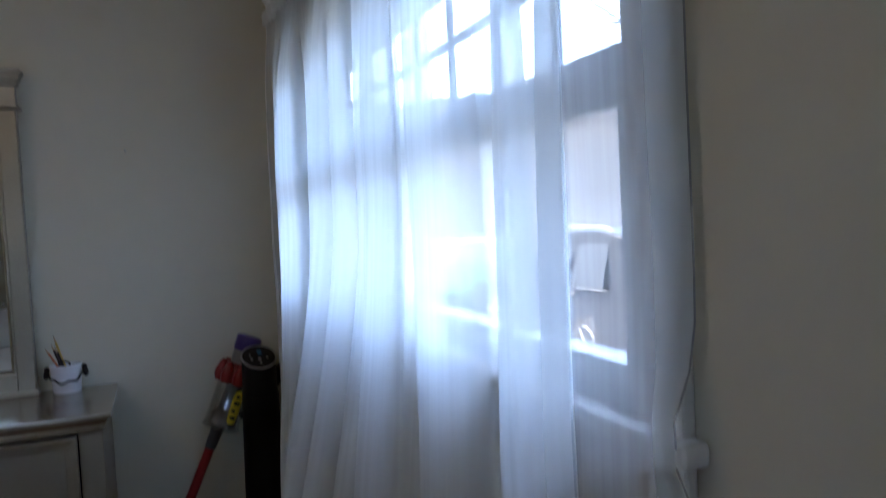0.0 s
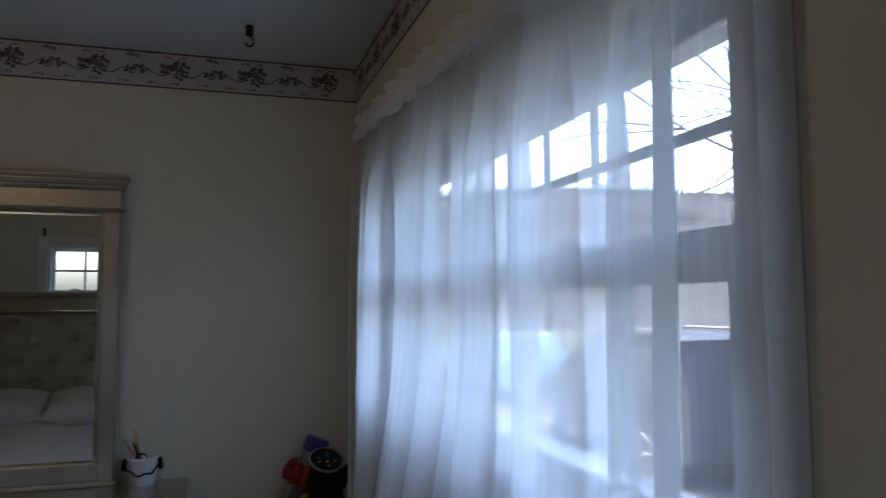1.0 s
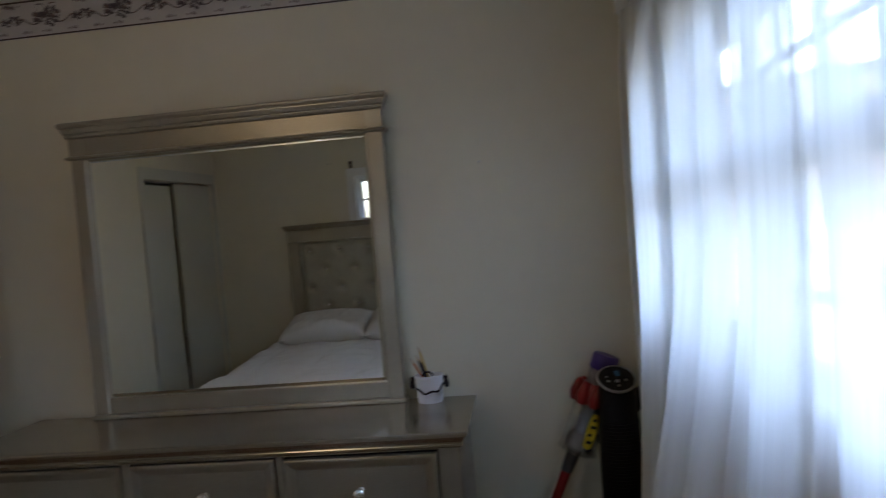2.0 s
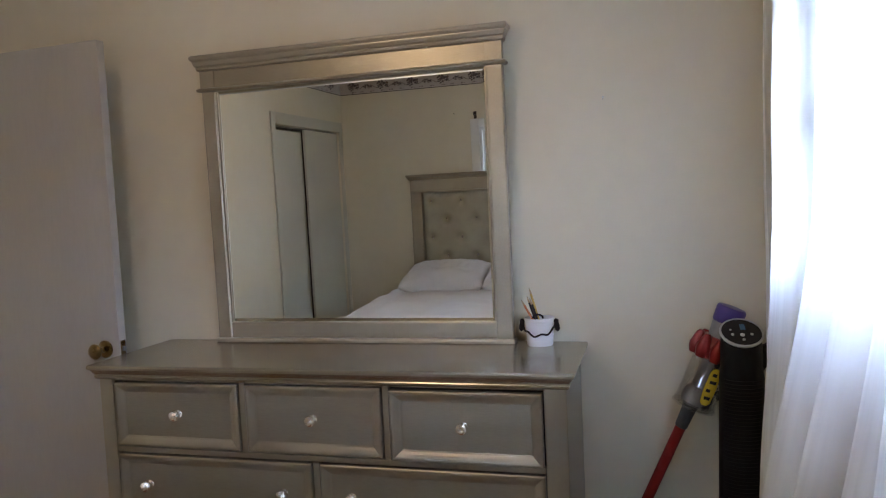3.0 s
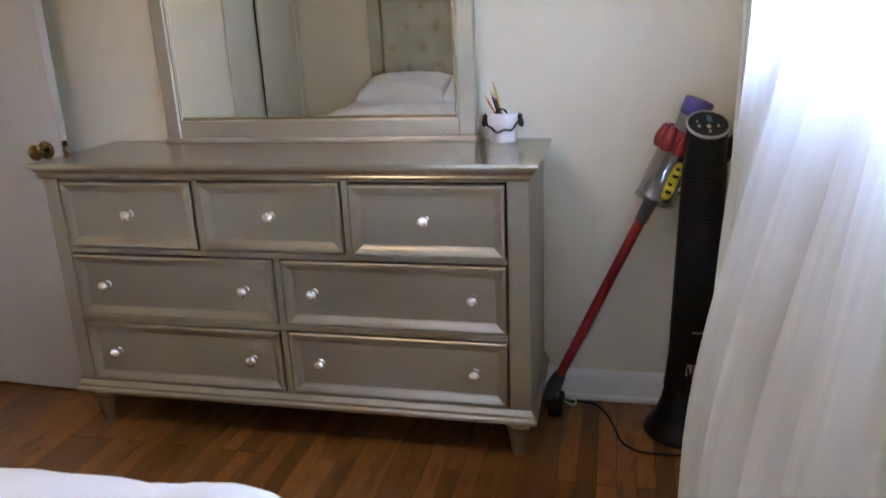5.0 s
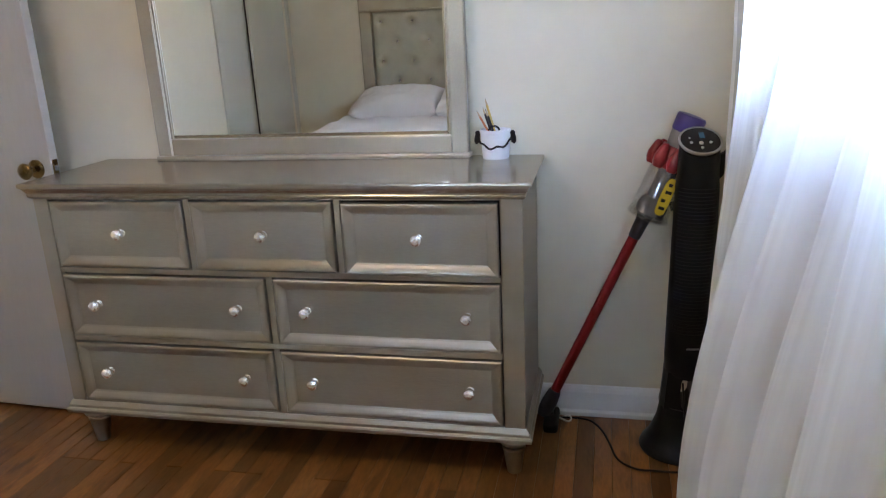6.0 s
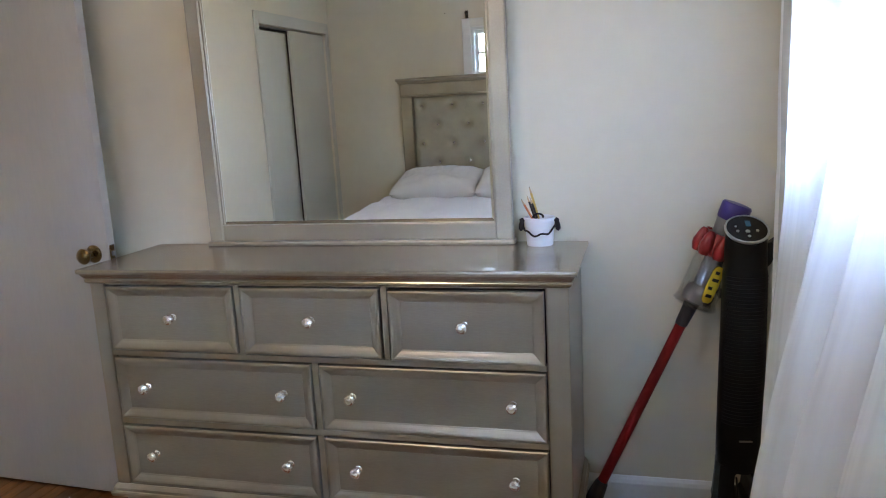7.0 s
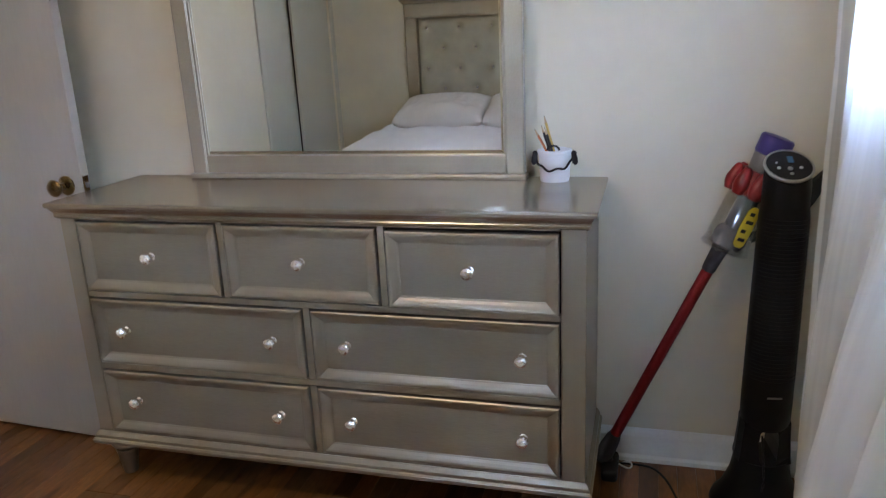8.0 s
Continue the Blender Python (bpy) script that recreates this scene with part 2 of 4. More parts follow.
def solid(name, bm, material, label, category, kind="structure", smooth=False):
    return tagged(new(name, finish(name, bm, material, smooth)), label, category, "", kind)


def box(bm, x0, x1, y0, y1, z0, z1, bevel=0.0, seg=2):
    made = bmesh.ops.create_cube(bm, size=1.0, matrix=Matrix.Translation(((x0 + x1) / 2, (y0 + y1) / 2, (z0 + z1) / 2)) @ Matrix.Diagonal((abs(x1 - x0), abs(y1 - y0), abs(z1 - z0), 1)))
    if bevel:
        edges = list({e for v in made["verts"] for e in v.link_edges})
        bmesh.ops.bevel(bm, geom=edges, offset=bevel, segments=seg, affect="EDGES", profile=0.5)
    return bm


def B(*a, **k):
    return box(bmesh.new(), *a, **k)


def loft(bm, rings, cap0=True, cap1=True, closed=True):
    vs = [[bm.verts.new(p) for p in r] for r in rings]
    n = len(vs[0])
    for a, b in zip(vs, vs[1:]):
        for i in range(n if closed else n - 1):
            j = (i + 1) % n
            bm.faces.new((a[i], a[j], b[j], b[i]))
    if cap0:
        bm.faces.new(vs[0][::-1])
    if cap1:
        bm.faces.new(vs[-1])
    return bm


def rect_z(x0, x1, y0, y1, z, ox, oy, back=0.0):
    """A level rectangle, let out by ox at the ends, oy at the front (low y), back at the rear."""
    return [(x0 - ox, y0 - oy, z), (x1 + ox, y0 - oy, z), (x1 + ox, y1 + back, z), (x0 - ox, y1 + back, z)]


def rect_y(x0, x1, z0, z1, y, inset):
    return [(x0 + inset, y, z0 + inset), (x1 - inset, y, z0 + inset), (x1 - inset, y, z1 - inset), (x0 + inset, y, z1 - inset)]


def lathe(bm, profile, n=20, m=None):
    """Rings of (radius, height) about z."""
    m = m or Matrix.Identity(4)
    rings = [[m @ Vector((r * math.cos(2 * math.pi * i / n), r * math.sin(2 * math.pi * i / n), z)) for i in range(n)] for r, z in profile]
    return loft(bm, rings)


def along(a, b):
    """A matrix that lays z from a to b, with its origin at a."""
    a, b = Vector(a), Vector(b)
    return Matrix.Translation(a) @ (b - a).to_track_quat("Z", "Y").to_matrix().to_4x4()


def rod(bm, a, b, r0, r1=None, n=12):
    L = (Vector(b) - Vector(a)).length
    return lathe(bm, [(r0, 0), (r0 if r1 is None else r1, L)], n, along(a, b))


def tube(bm, pts, r, n=8):
    pts = [Vector(p) for p in pts]
    rings = []
    for i, p in enumerate(pts):
        d = (pts[min(i + 1, len(pts) - 1)] - pts[max(i - 1, 0)]).normalized()
        q = d.to_track_quat("Z", "Y").to_matrix()
        rr = r[i] if isinstance(r, (list, tuple)) else r
        rings.append([p + q @ Vector((rr * math.cos(2 * math.pi * k / n), rr * math.sin(2 * math.pi * k / n), 0)) for k in range(n)])
    return loft(bm, rings)


def spline(pts, n=6):
    """A smooth run through the points."""
    P = [Vector(p) for p in pts]
    out = []
    for i in range(len(P) - 1):
        a, b, c, d = P[max(i - 1, 0)], P[i], P[i + 1], P[min(i + 2, len(P) - 1)]
        for k in range(n):
            t = k / n
            out.append(0.5 * ((2 * b) + (c - a) * t + (2 * a - 5 * b + 4 * c - d) * t * t + (3 * b - a - 3 * c + d) * t ** 3))
    return out + [P[-1]]


def sheet(bm, fn, nu, nv):
    """A grid of fn(u, v), u and v from 0 to 1."""
    g = [[bm.verts.new(fn(i / nu, j / nv)) for j in range(nv + 1)] for i in range(nu + 1)]
    for i in range(nu):
        for j in range(nv):
            bm.faces.new((g[i][j], g[i + 1][j], g[i + 1][j + 1], g[i][j + 1]))
    return bm


def smooth01(t):
    t = max(0.0, min(1.0, t))
    return t * t * (3 - 2 * t)


# ---- the room ----
XL, XR, YF, ZC = -2.39, 0.597, -3.80, 2.445   # left wall, window wall, headboard wall, ceiling
WT = 0.15
OAK = 0.057
# windows: (low y, high y, low z, high z) of the rough opening
WIN = (-2.188, -0.462, 1.222, 1.917)
HWIN = (-1.163, -0.406, 1.184, 1.96)      # on the headboard wall, in x
DOOR = (-0.98, -0.19, 0.0, 2.04)       # doorway in the left wall, in y
CLO = (-3.70, -2.545, 0.0, 1.985)        # closet opening in the left wall, in y

bm = bmesh.new()
box(bm, XL - WT, XR + WT, 0, WT, -0.1, ZC)
solid("wall_north", bm, M_WALL, "pale cream painted wall behind the dresser and mirror", "wall")


def pierced(name, at0, at1, holes, axis, lo, hi, label):
    """A wall with openings: holes are (a0, a1, z0, z1) along the wall, in order."""
    bm = bmesh.new()

    def b(a0, a1, z0, z1):
        if a1 - a0 > 0.001 and z1 - z0 > 0.001:
            if axis == "y":
                box(bm, at0, at1, a0, a1, z0, z1)
            else:
                box(bm, a0, a1, at0, at1, z0, z1)
    x = lo
    for a0, a1, z0, z1 in holes:
        b(x, a0, -0.1, ZC)
        b(a0, a1, -0.1, z0)
        b(a0, a1, z1, ZC)
        x = a1
    b(x, hi, -0.1, ZC)
    return solid(name, bm, M_WALL, label, "wall")


pierced("wall_east", XR, XR + WT, [WIN], "y", YF, 0, "pale cream painted wall with a wide high window")
pierced("wall_west", XL - WT, XL, [CLO, DOOR], "y", YF, 0, "pale cream painted wall with closet and doorway")
pierced("wall_south", YF - WT, YF, [HWIN], "x", XL - WT, XR + WT, "pale cream painted wall behind the bed headboard")
solid("ceiling", B(XL - WT, XR + WT, YF - WT, WT, ZC, ZC + 0.12), M_CEIL, "flat white painted ceiling", "ceiling")
# added slab, out of view, that keeps steep skylight off the sill
solid("unseen_sky_blocker", B(XR + WT + 0.002, XR + WT + 0.38, YF - 0.6, WT + 0.6, ZC + 0.24, ZC + 0.36), M_WHITE, "unseen white slab added above the window wall to block skylight", "eave")
solid("subfloor", B(XL - 1.6, XR + WT, YF - WT, WT, -0.12, -0.012), M_GAP, "dark boards below the floor strips", "floor")

# closet recess and hallway behind the left wall
bm = bmesh.new()
box(bm, XL - 0.85, XL - 0.80, CLO[0] - 0.1, CLO[1] + 0.1, -0.012, ZC)
box(bm, XL - 0.80, XL - WT, CLO[0] - 0.1, CLO[0] - 0.05, -0.012, ZC)
box(bm, XL - 0.80, XL - WT, CLO[1] + 0.05, CLO[1] + 0.1, -0.012, ZC)
box(bm, XL - 0.80, XL - WT, CLO[0] - 0.05, CLO[1] + 0.05, ZC - 0.05, ZC)
solid("closet_walls", bm, M_WALL, "plain painted walls inside the closet", "wall")
bm = bmesh.new()
box(bm, XL - 1.4, XL - 1.3, -2.0, 0.6, -0.012, ZC)
box(bm, XL - 1.3, XL - WT, 0.5, 0.6, -0.012, ZC)
box(bm, XL - 1.3, XL - WT, -2.0, -1.9, -0.012, ZC)
box(bm, XL - 1.4, XL - WT, -2.0, 0.6, ZC, ZC + 0.1)
solid("hall_walls", bm, M_WALL, "plain cream walls of the hallway", "wall")
solid("hall_floor", B(XL - 1.4, XL - WT, -2.0, 0.6, -0.012, 0.0), M_OAKJ, "brown wooden hallway floor", "floor")

# baseboards
def board_run(name, p0, p1, inward, parent=None):
    """A baseboard from p0 to p1 along a wall; inward points into the room."""
    p0, p1, w = Vector((*p0, 0)), Vector((*p1, 0)), Vector((*inward, 0))
    prof = [(0, 0), (0.022, 0), (0.022, 0.014), (0.014, 0.022), (0.014, 0.088), (0.010, 0.100), (0.004, 0.110), (0, 0.112)]
    bm = bmesh.new()
    loft(bm, [[p + w * d + Vector((0, 0, z)) for d, z in prof] for p in (p0, p1)])
    return solid(name, bm, M_WHITE, "white painted wooden baseboard", "baseboard")


board_run("baseboard", (XL, 0), (XR, 0), (0, -1))
board_run("baseboard", (XR, 0), (XR, YF), (-1, 0))
board_run("baseboard", (XL, YF), (XR, YF), (0, 1))
board_run("baseboard", (XL, DOOR[0] - 0.07), (XL, CLO[1] + 0.07), (1, 0))

# ---- wallpaper border ----
def flower_shape(rnd, n, sx, sz, r0, r1):
    """Printed petals and leaves as small flat ovals spread over sx by sz."""
    bm = bmesh.new()
    for k in range(n):
        a, d = rnd.uniform(0, 6.28), math.sqrt(rnd.random())
        cx, cz = sx * d * math.cos(a), sz * d * math.sin(a)
        r, e, tw = rnd.uniform(r0, r1), rnd.uniform(0.4, 0.9), rnd.uniform(0, 3.14)
        vs = []
        for i in range(7):
            t = 2 * math.pi * i / 7
            px, pz = r * math.cos(t), r * e * math.sin(t)
            vs.append(bm.verts.new((cx + px * math.cos(tw) - pz * math.sin(tw), -0.0003 * (k % 5), cz + px * math.sin(tw) + pz * math.cos(tw))))
        bm.faces.new(vs)
    return bm


def ribbon_shape(pts, w):
    bm = bmesh.new()
    s = spline([(x, 0, z) for x, z in pts], 5)
    a = [bm.verts.new(p + Vector((0, 0, w))) for p in s]
    b = [bm.verts.new(p - Vector((0, 0, w))) for p in s]
    for i in range(len(s) - 1):
        bm.faces.new((a[i], a[i + 1], b[i + 1], b[i]))
    return bm


rnd = random.Random(7)
ME_BUNCH = finish("bouquet", flower_shape(rnd, 64, 0.050, 0.036, 0.003, 0.010), M_PRINT)
ME_SPRIG = finish("sprig", flower_shape(rnd, 34, 0.042, 0.017, 0.003, 0.009), M_PRINT)
ME_BOW = finish("bow", ribbon_shape([(-0.03, 0.020), (-0.038, 0.042), (-0.012, 0.040), (0, 0.024), (0.014, 0.042), (0.036, 0.040), (0.028, 0.018)], 0.0022), M_PRINT)
ME_SCROLL = finish("scroll", ribbon_shape([(-0.055, 0.006), (-0.035, -0.012), (-0.01, -0.016), (0.012, -0.004), (0.03, 0.006), (0.055, -0.004)], 0.0024), M_PRINT)
ME_DASH = finish("dash", flower_shape(rnd, 9, 0.026, 0.003, 0.003, 0.006), M_PRINT2)
ME_MIST = finish("mist", flower_shape(rnd, 10, 0.05, 0.006, 0.004, 0.008), M_PRINT2)
BZ0, BZ1 = 2.310, 2.443


def border(name, length, m, shift):
    """A strip along local x, facing local -y."""
    st = thing(name, m, "floral wallpaper border with bouquets, bows and dark edges", "wallpaper border", kind="structure")
    part("paper", B(0, length, -0.0015, 0.0, BZ0, BZ1), M_PAPER, st)
    part("edge_line", B(0, length, -0.0030, -0.0015, BZ1 - 0.006, BZ1), M_PLINE, st)
    part("edge_line", B(0, length, -0.0030, -0.0015, BZ0 + 0.001, BZ0 + 0.006), M_PLINE, st)
    part("pale_band", B(0, length, -0.0030, -0.0015, BZ0 + 0.006, BZ0 + 0.030), M_PAPER, st)
    y = -0.0045
    x = shift
    while x < length - 0.04:
        if x > 0.04:
            zc = BZ0 + 0.070
            piece("bouquet", ME_BUNCH, st, pose(x, y, zc))
            piece("bow", ME_BOW, st, pose(x, y - 0.001, zc + 0.002))
            piece("mist", ME_MIST, st, pose(x + 0.13, y, BZ1 - 0.018))
            piece("dash", ME_DASH, st, pose(x, y, BZ0 + 0.018))
        for d, me, zz in ((0.0675, ME_SCROLL, 0.062), (0.136, ME_SPRIG, 0.064), (0.2045, ME_SCROLL, 0.062), (0.10, ME_DASH, 0.018), (0.19, ME_DASH, 0.018)):
            if 0.06 < x + d < length - 0.06:
                piece(me.name, me, st, pose(x + d, y, BZ0 + zz, 0, 0, 0) if d < 0.15 else pose(x + d, y, BZ0 + zz) @ Matrix.Diagonal((-1, 1, 1, 1)))
        x += 0.271
    return st


border("border_north", XR - XL, pose(XL, 0, 0), 0.153)
border("border_east", -YF, pose(XR, 0, 0, 0, 0, -90), 0.11)
border("border_south", XR - XL, pose(XR, YF, 0, 0, 0, 180), 0.15)
border("border_west", -YF, pose(XL, YF, 0, 0, 0, 90), 0.2)


# ---- windows ----
def window(name, width, z0, z1, zm, m, cols, label, stool=0.034):
    """A double-hung window in an opening of that width; local x along the wall, y outwards, its sash 0.1 deep in the wall."""
    st = thing(name, m, label, "window", kind="structure")
    # jambs, head and sill of the frame
    part("window_frame", B(0, 0.028, -0.0, WT, z0, z1), M_VINYL, st)
    part("window_frame", B(width - 0.028, width, -0.0, WT, z0, z1), M_VINYL, st)
    part("window_frame", B(0.028, width - 0.028, -0.0, WT, z1 - 0.028, z1), M_VINYL, st)
    part("window_sill", B(0.028, width - 0.028, 0.0, WT, z0, z0 + 0.022), M_SILL, st)
    # casing on the room side
    for a, b, c, d in ((-0.065, 0.006, z0 - 0.03, z1 + 0.062), (width - 0.006, width + 0.065, z0 - 0.03, z1 + 0.062), (0.006, width - 0.006, z1 - 0.006, z1 + 0.062)):
        part("casing", B(a, b, -0.018, -0.001, c, d, bevel=0.004), M_WHITE, st)
    part("stool", B(-0.10, width + 0.083, -stool, -0.001, z0 - 0.012, z0 + 0.012, bevel=0.006), M_WHITE, st, "white painted window stool")
    part("apron", B(-0.065, width + 0.065, -0.016, -0.001, z0 - 0.085, z0 - 0.013, bevel=0.004), M_WHITE, st)
    x0, x1 = 0.028, width - 0.028
    for tag, y0, y1, a, b, rail, grid in (("upper_sash", 0.047, 0.075, zm - 0.03, z1 - 0.028, 0.026, True), ("lower_sash", 0.010, 0.038, z0 + 0.022, zm, 0.062, False)):
        s = 0.026
        bm = B(x0, x0 + s, y0, y1, a, b)
        box(bm, x1 - s, x1, y0, y1, a, b)
        box(bm, x0 + s, x1 - s, y0, y1, a, a + s + 0.006)
        box(bm, x0 + s, x1 - s, y0, y1, b - rail, b)
        sash = part(tag, bm, M_VINYL, st)
        p = part("pane", B(x0 + s, x1 - s, y0 + 0.012, y0 + 0.016, a + s + 0.006, b - rail), M_GLASS, sash)
        p.visible_shadow = False
        if grid:
            for i in range(1, cols):
                x = x1 - s - 0.190 - 0.178 * (i - 1) if cols > 5 else x0 + s + (x1 - x0 - 2 * s) * i / cols
                part("muntin", B(x - 0.008, x + 0.008, y0 + 0.004, y0 + 0.011, a + s + 0.006, b - s), M_VINYL, sash)
            zz = (a + b) / 2 + 0.003
            part("muntin", B(x0 + s, x1 - s, y0 + 0.0045, y0 + 0.0105, zz - 0.008, zz + 0.008), M_VINYL, sash)
    for x in (x0 + (x1 - x0) / 4, x1 - (x1 - x0) / 4):
        part("sash_lock", B(x - 0.03, x + 0.03, 0.012, 0.036, zm, zm + 0.014, bevel=0.004), M_VINYL, st)
    return st


# local x runs towards -y on the window wall
window("window_1", WIN[1] - WIN[0], WIN[2], WIN[3], 1.61, pose(XR, WIN[1], 0, 0, 0, -90), 9, "wide white double-hung window with divided upper panes")
window("window_2", HWIN[1] - HWIN[0], HWIN[2], HWIN[3], 1.598, pose(HWIN[1], YF, 0, 0, 0, 180), 3, "small white window high above the headboard")

# ---- curtains ----
def rod_z(y):
    return 2.10 + 0.058 * (y + 0.35)


def belly(y, z):
    """How far the cloth swings into the room."""
    return 0.152 * smooth01((1.5 - z) / 1.0) * math.exp(-((y + 1.25) / 0.48) ** 2) + 0.016 * math.exp(-((y + 0.55) / 0.25) ** 2) * smooth01((2.08 - z) / 0.2)


def phase(y, z, seed):
    return y * 35 + 2.2 * math.sin(y * 5.3 + seed) + 0.5 * math.sin(z * 1.1 + y * 3)


def fullness(y):
    return 1 - 0.55 * smooth01((y + 0.75) / 0.35) + 0.9 * smooth01((-2.09 - y) / 0.05)


def folds(y, z, amp, seed):
    a = 0.6 + 0.4 * smooth01((2.0 - z) / 0.5)
    p = phase(y, z, seed)
    w = math.sin(p) + 0.2 * math.sin(2 * p + 0.9) + 0.14 * math.sin(y * 97 + seed * 2.1) * smooth01((z - 0.8) / 1.2) + 0.5 * math.sin(y * 13 + seed + z * 0.4)
    return amp * a * w * fullness(y)


def curtain_panel(y0, y1, amp, seed, x0, label, voile, yb=-9.0, back=0.0):
    cu = thing("sheer_curtain", pose(x0, (y0 + y1) / 2, 0), label, "curtain", "sheer curtains at the wide window")
    yc = (y0 + y1) / 2
    n = int(abs(y1 - y0) * 210)

    def cloth(u, v):
        y = y0 + (y1 - y0) * u
        zt = rod_z(y) - 0.012
        z = 0.02 + (zt - 0.02) * v
        s = smooth01((zt - z) / 0.25)
        tuck = 0.95 * amp * s * smooth01(u * 9) * smooth01((1 - u) * 9) * (0.75 + 0.4 * math.sin(y * 7 + seed)) * (0.5 + 0.5 * smooth01((z - 0.5) / 0.9))
        yy = y - tuck * math.sin(2 * phase(y, z, seed))
        x = -belly(y, z) + folds(y, z, amp, seed) * (0.35 + 0.65 * s) + 0.004 * noise.noise((y * 9, z * 4, seed))
        x += back * smooth01((yb - y) / 0.03) * (1 - math.exp(-((z - 1.234) / 0.03) ** 2))
        # casing and stool hold the cloth off the wall
        room = 0.592 - 0.031 * math.exp(-((z - 1.234) / 0.06) ** 2) - x0
        return (x if x < room - 0.01 else room - 0.01 + 0.01 * math.tanh((x - room + 0.01) / 0.01), yy - yc, z)
    part("cloth", sheet(bmesh.new(), cloth, n, 46), voile, cu, "", True)

    def pocket(u, v):
        y = y0 + (y1 - y0) * u
        a = 2 * math.pi * v
        r = 0.017 + 0.003 * math.sin(y * 170 + seed) + 0.002 * math.sin(y * 311)
        return (r * math.cos(a) + 0.002 * math.sin(y * 230), y - yc, rod_z(y) + 1.1 * r * math.sin(a))
    part("rod_pocket", sheet(bmesh.new(), pocket, n, 10), M_FRILL, cu, "gathered rod pocket", True)

    def ruffle(u, v):
        y = y0 + (y1 - y0) * u
        hgt = 0.042 + 0.018 * noise.noise((y * 7, seed, 0)) + 0.005 * math.sin(y * 60 + seed)
        wav = 0.008 * math.sin(y * 95 + seed) + 0.006 * math.sin(y * 41 + seed * 3)
        return (wav * v - 0.012 * v * v, y - yc, rod_z(y) + 0.015 + hgt * v)
    part("ruffle", sheet(bmesh.new(), ruffle, n, 5), M_FRILL, cu, "frilled header above the rod", True)

    for ye, sgn in ((y0, 1 if y1 > y0 else -1), (y1, -1 if y1 > y0 else 1)):
        def edge(u, v):
            y = ye + sgn * 0.018 * v
            zt = rod_z(ye) - 0.02
            z = 0.02 + (zt - 0.02) * u
            p = cloth((y - y0) / (y1 - y0), u)
            return (p[0] - 0.0025, p[1], p[2])
        part("side_hem", sheet(bmesh.new(), edge, 46, 2), M_SHEER_D, cu, "", True)
    return cu


curtain_panel(-2.15, -0.345, 0.033, 0.7, 0.536, "white sheer voile curtain with loose folds, billowing inwards", M_SHEER)
curtain_panel(-2.265, -2.09, 0.008, 2.9, 0.552, "white sheer voile curtain panel hanging flat by the wall", M_SHEER_T, -2.238, 0.036)

cr = thing("curtain_rod", pose(0.534, -1.31, 0), "thin white curtain rod slanting down along the wall", "curtain rod")
part("rod", tube(bmesh.new(), [(0, y + 1.31, rod_z(y)) for y in [-2.32 + 0.1 * i for i in range(21)]], 0.008), M_ROD, cr, "", True)
for y in (-2.325, -0.32):
    part("bracket", box(B(-0.012, XR - 0.534 - 0.001, y + 1.31 - 0.008, y + 1.31 + 0.008, rod_z(y) - 0.02, rod_z(y) + 0.01, bevel=0.003), XR - 0.540, XR - 0.535, y + 1.29, y + 1.33, rod_z(y) - 0.03, rod_z(y) + 0.03), M_ROD, cr)

# bracket left over by the window above the bed
br = thing("curtain_bracket", pose(-1.185, YF, 2.055), "small dark curtain rod bracket on the wall", "bracket")
part("plate", B(-0.012, 0.012, 0, 0.004, -0.03, 0.03), M_DARKHOOK, br)
part("arm", tube(bmesh.new(), [(0, 0.004, 0.0), (0, 0.05, 0.0), (0, 0.06, 0.015)], 0.005), M_DARKHOOK, br)

# ---- outside ----
GZ = -0.62
rg = random.Random(3)

bm = bmesh.new()
vs = [bm.verts.new(p) for p in ((-900, -900, GZ), (900, -900, GZ), (900, 900, GZ), (-900, 900, GZ))]
bm.faces.new(vs)
solid("ground", bm, M_GROUND, "dull winter lawn reaching to the distance", "lawn")
bm = B(3.6, 9.2, -14, 60, GZ - 0.05, GZ + 0.012)
solid("road", bm, M_ROAD, "grey asphalt driveway outside the window", "road")

bm = bmesh.new()


def ridge(u, v):
    a = radians(-75 + 260 * u)
    r = 60 + 90 * v
    h = 0.19 * r * smooth01(v * 1.6) * (0.86 + 0.18 * noise.noise((u * 9, 0.3, 0)) + 0.06 * noise.noise((u * 60, v * 4, 2)))
    return (r * math.sin(a), r * math.cos(a) - 2, GZ + h - 0.02)


solid("backdrop", sheet(bm, ridge, 220, 10), M_HILL, "bare wooded hillside in the distance", "hillside", smooth=True)
bm = bmesh.new()
for k in range(9000):
    p = Vector(ridge(rg.random(), rg.choice((0.45, 0.56, 0.62, 0.62, 0.68))))
    h, w = rg.uniform(0.8, 2.6), rg.uniform(0.05, 0.11)
    t = Vector((-p.y, p.x, 0)).normalized()
    lean = t * rg.gauss(0, 0.5)
    bm.faces.new([bm.verts.new(p - t * w), bm.verts.new(p + t * w), bm.verts.new(p + lean + Vector((0, 0, h)))])
tagged(new("far_trees", finish("far_trees", bm, M_HILL)), "bare grey-brown winter trees on the far hillside", "trees", "", "stuff")


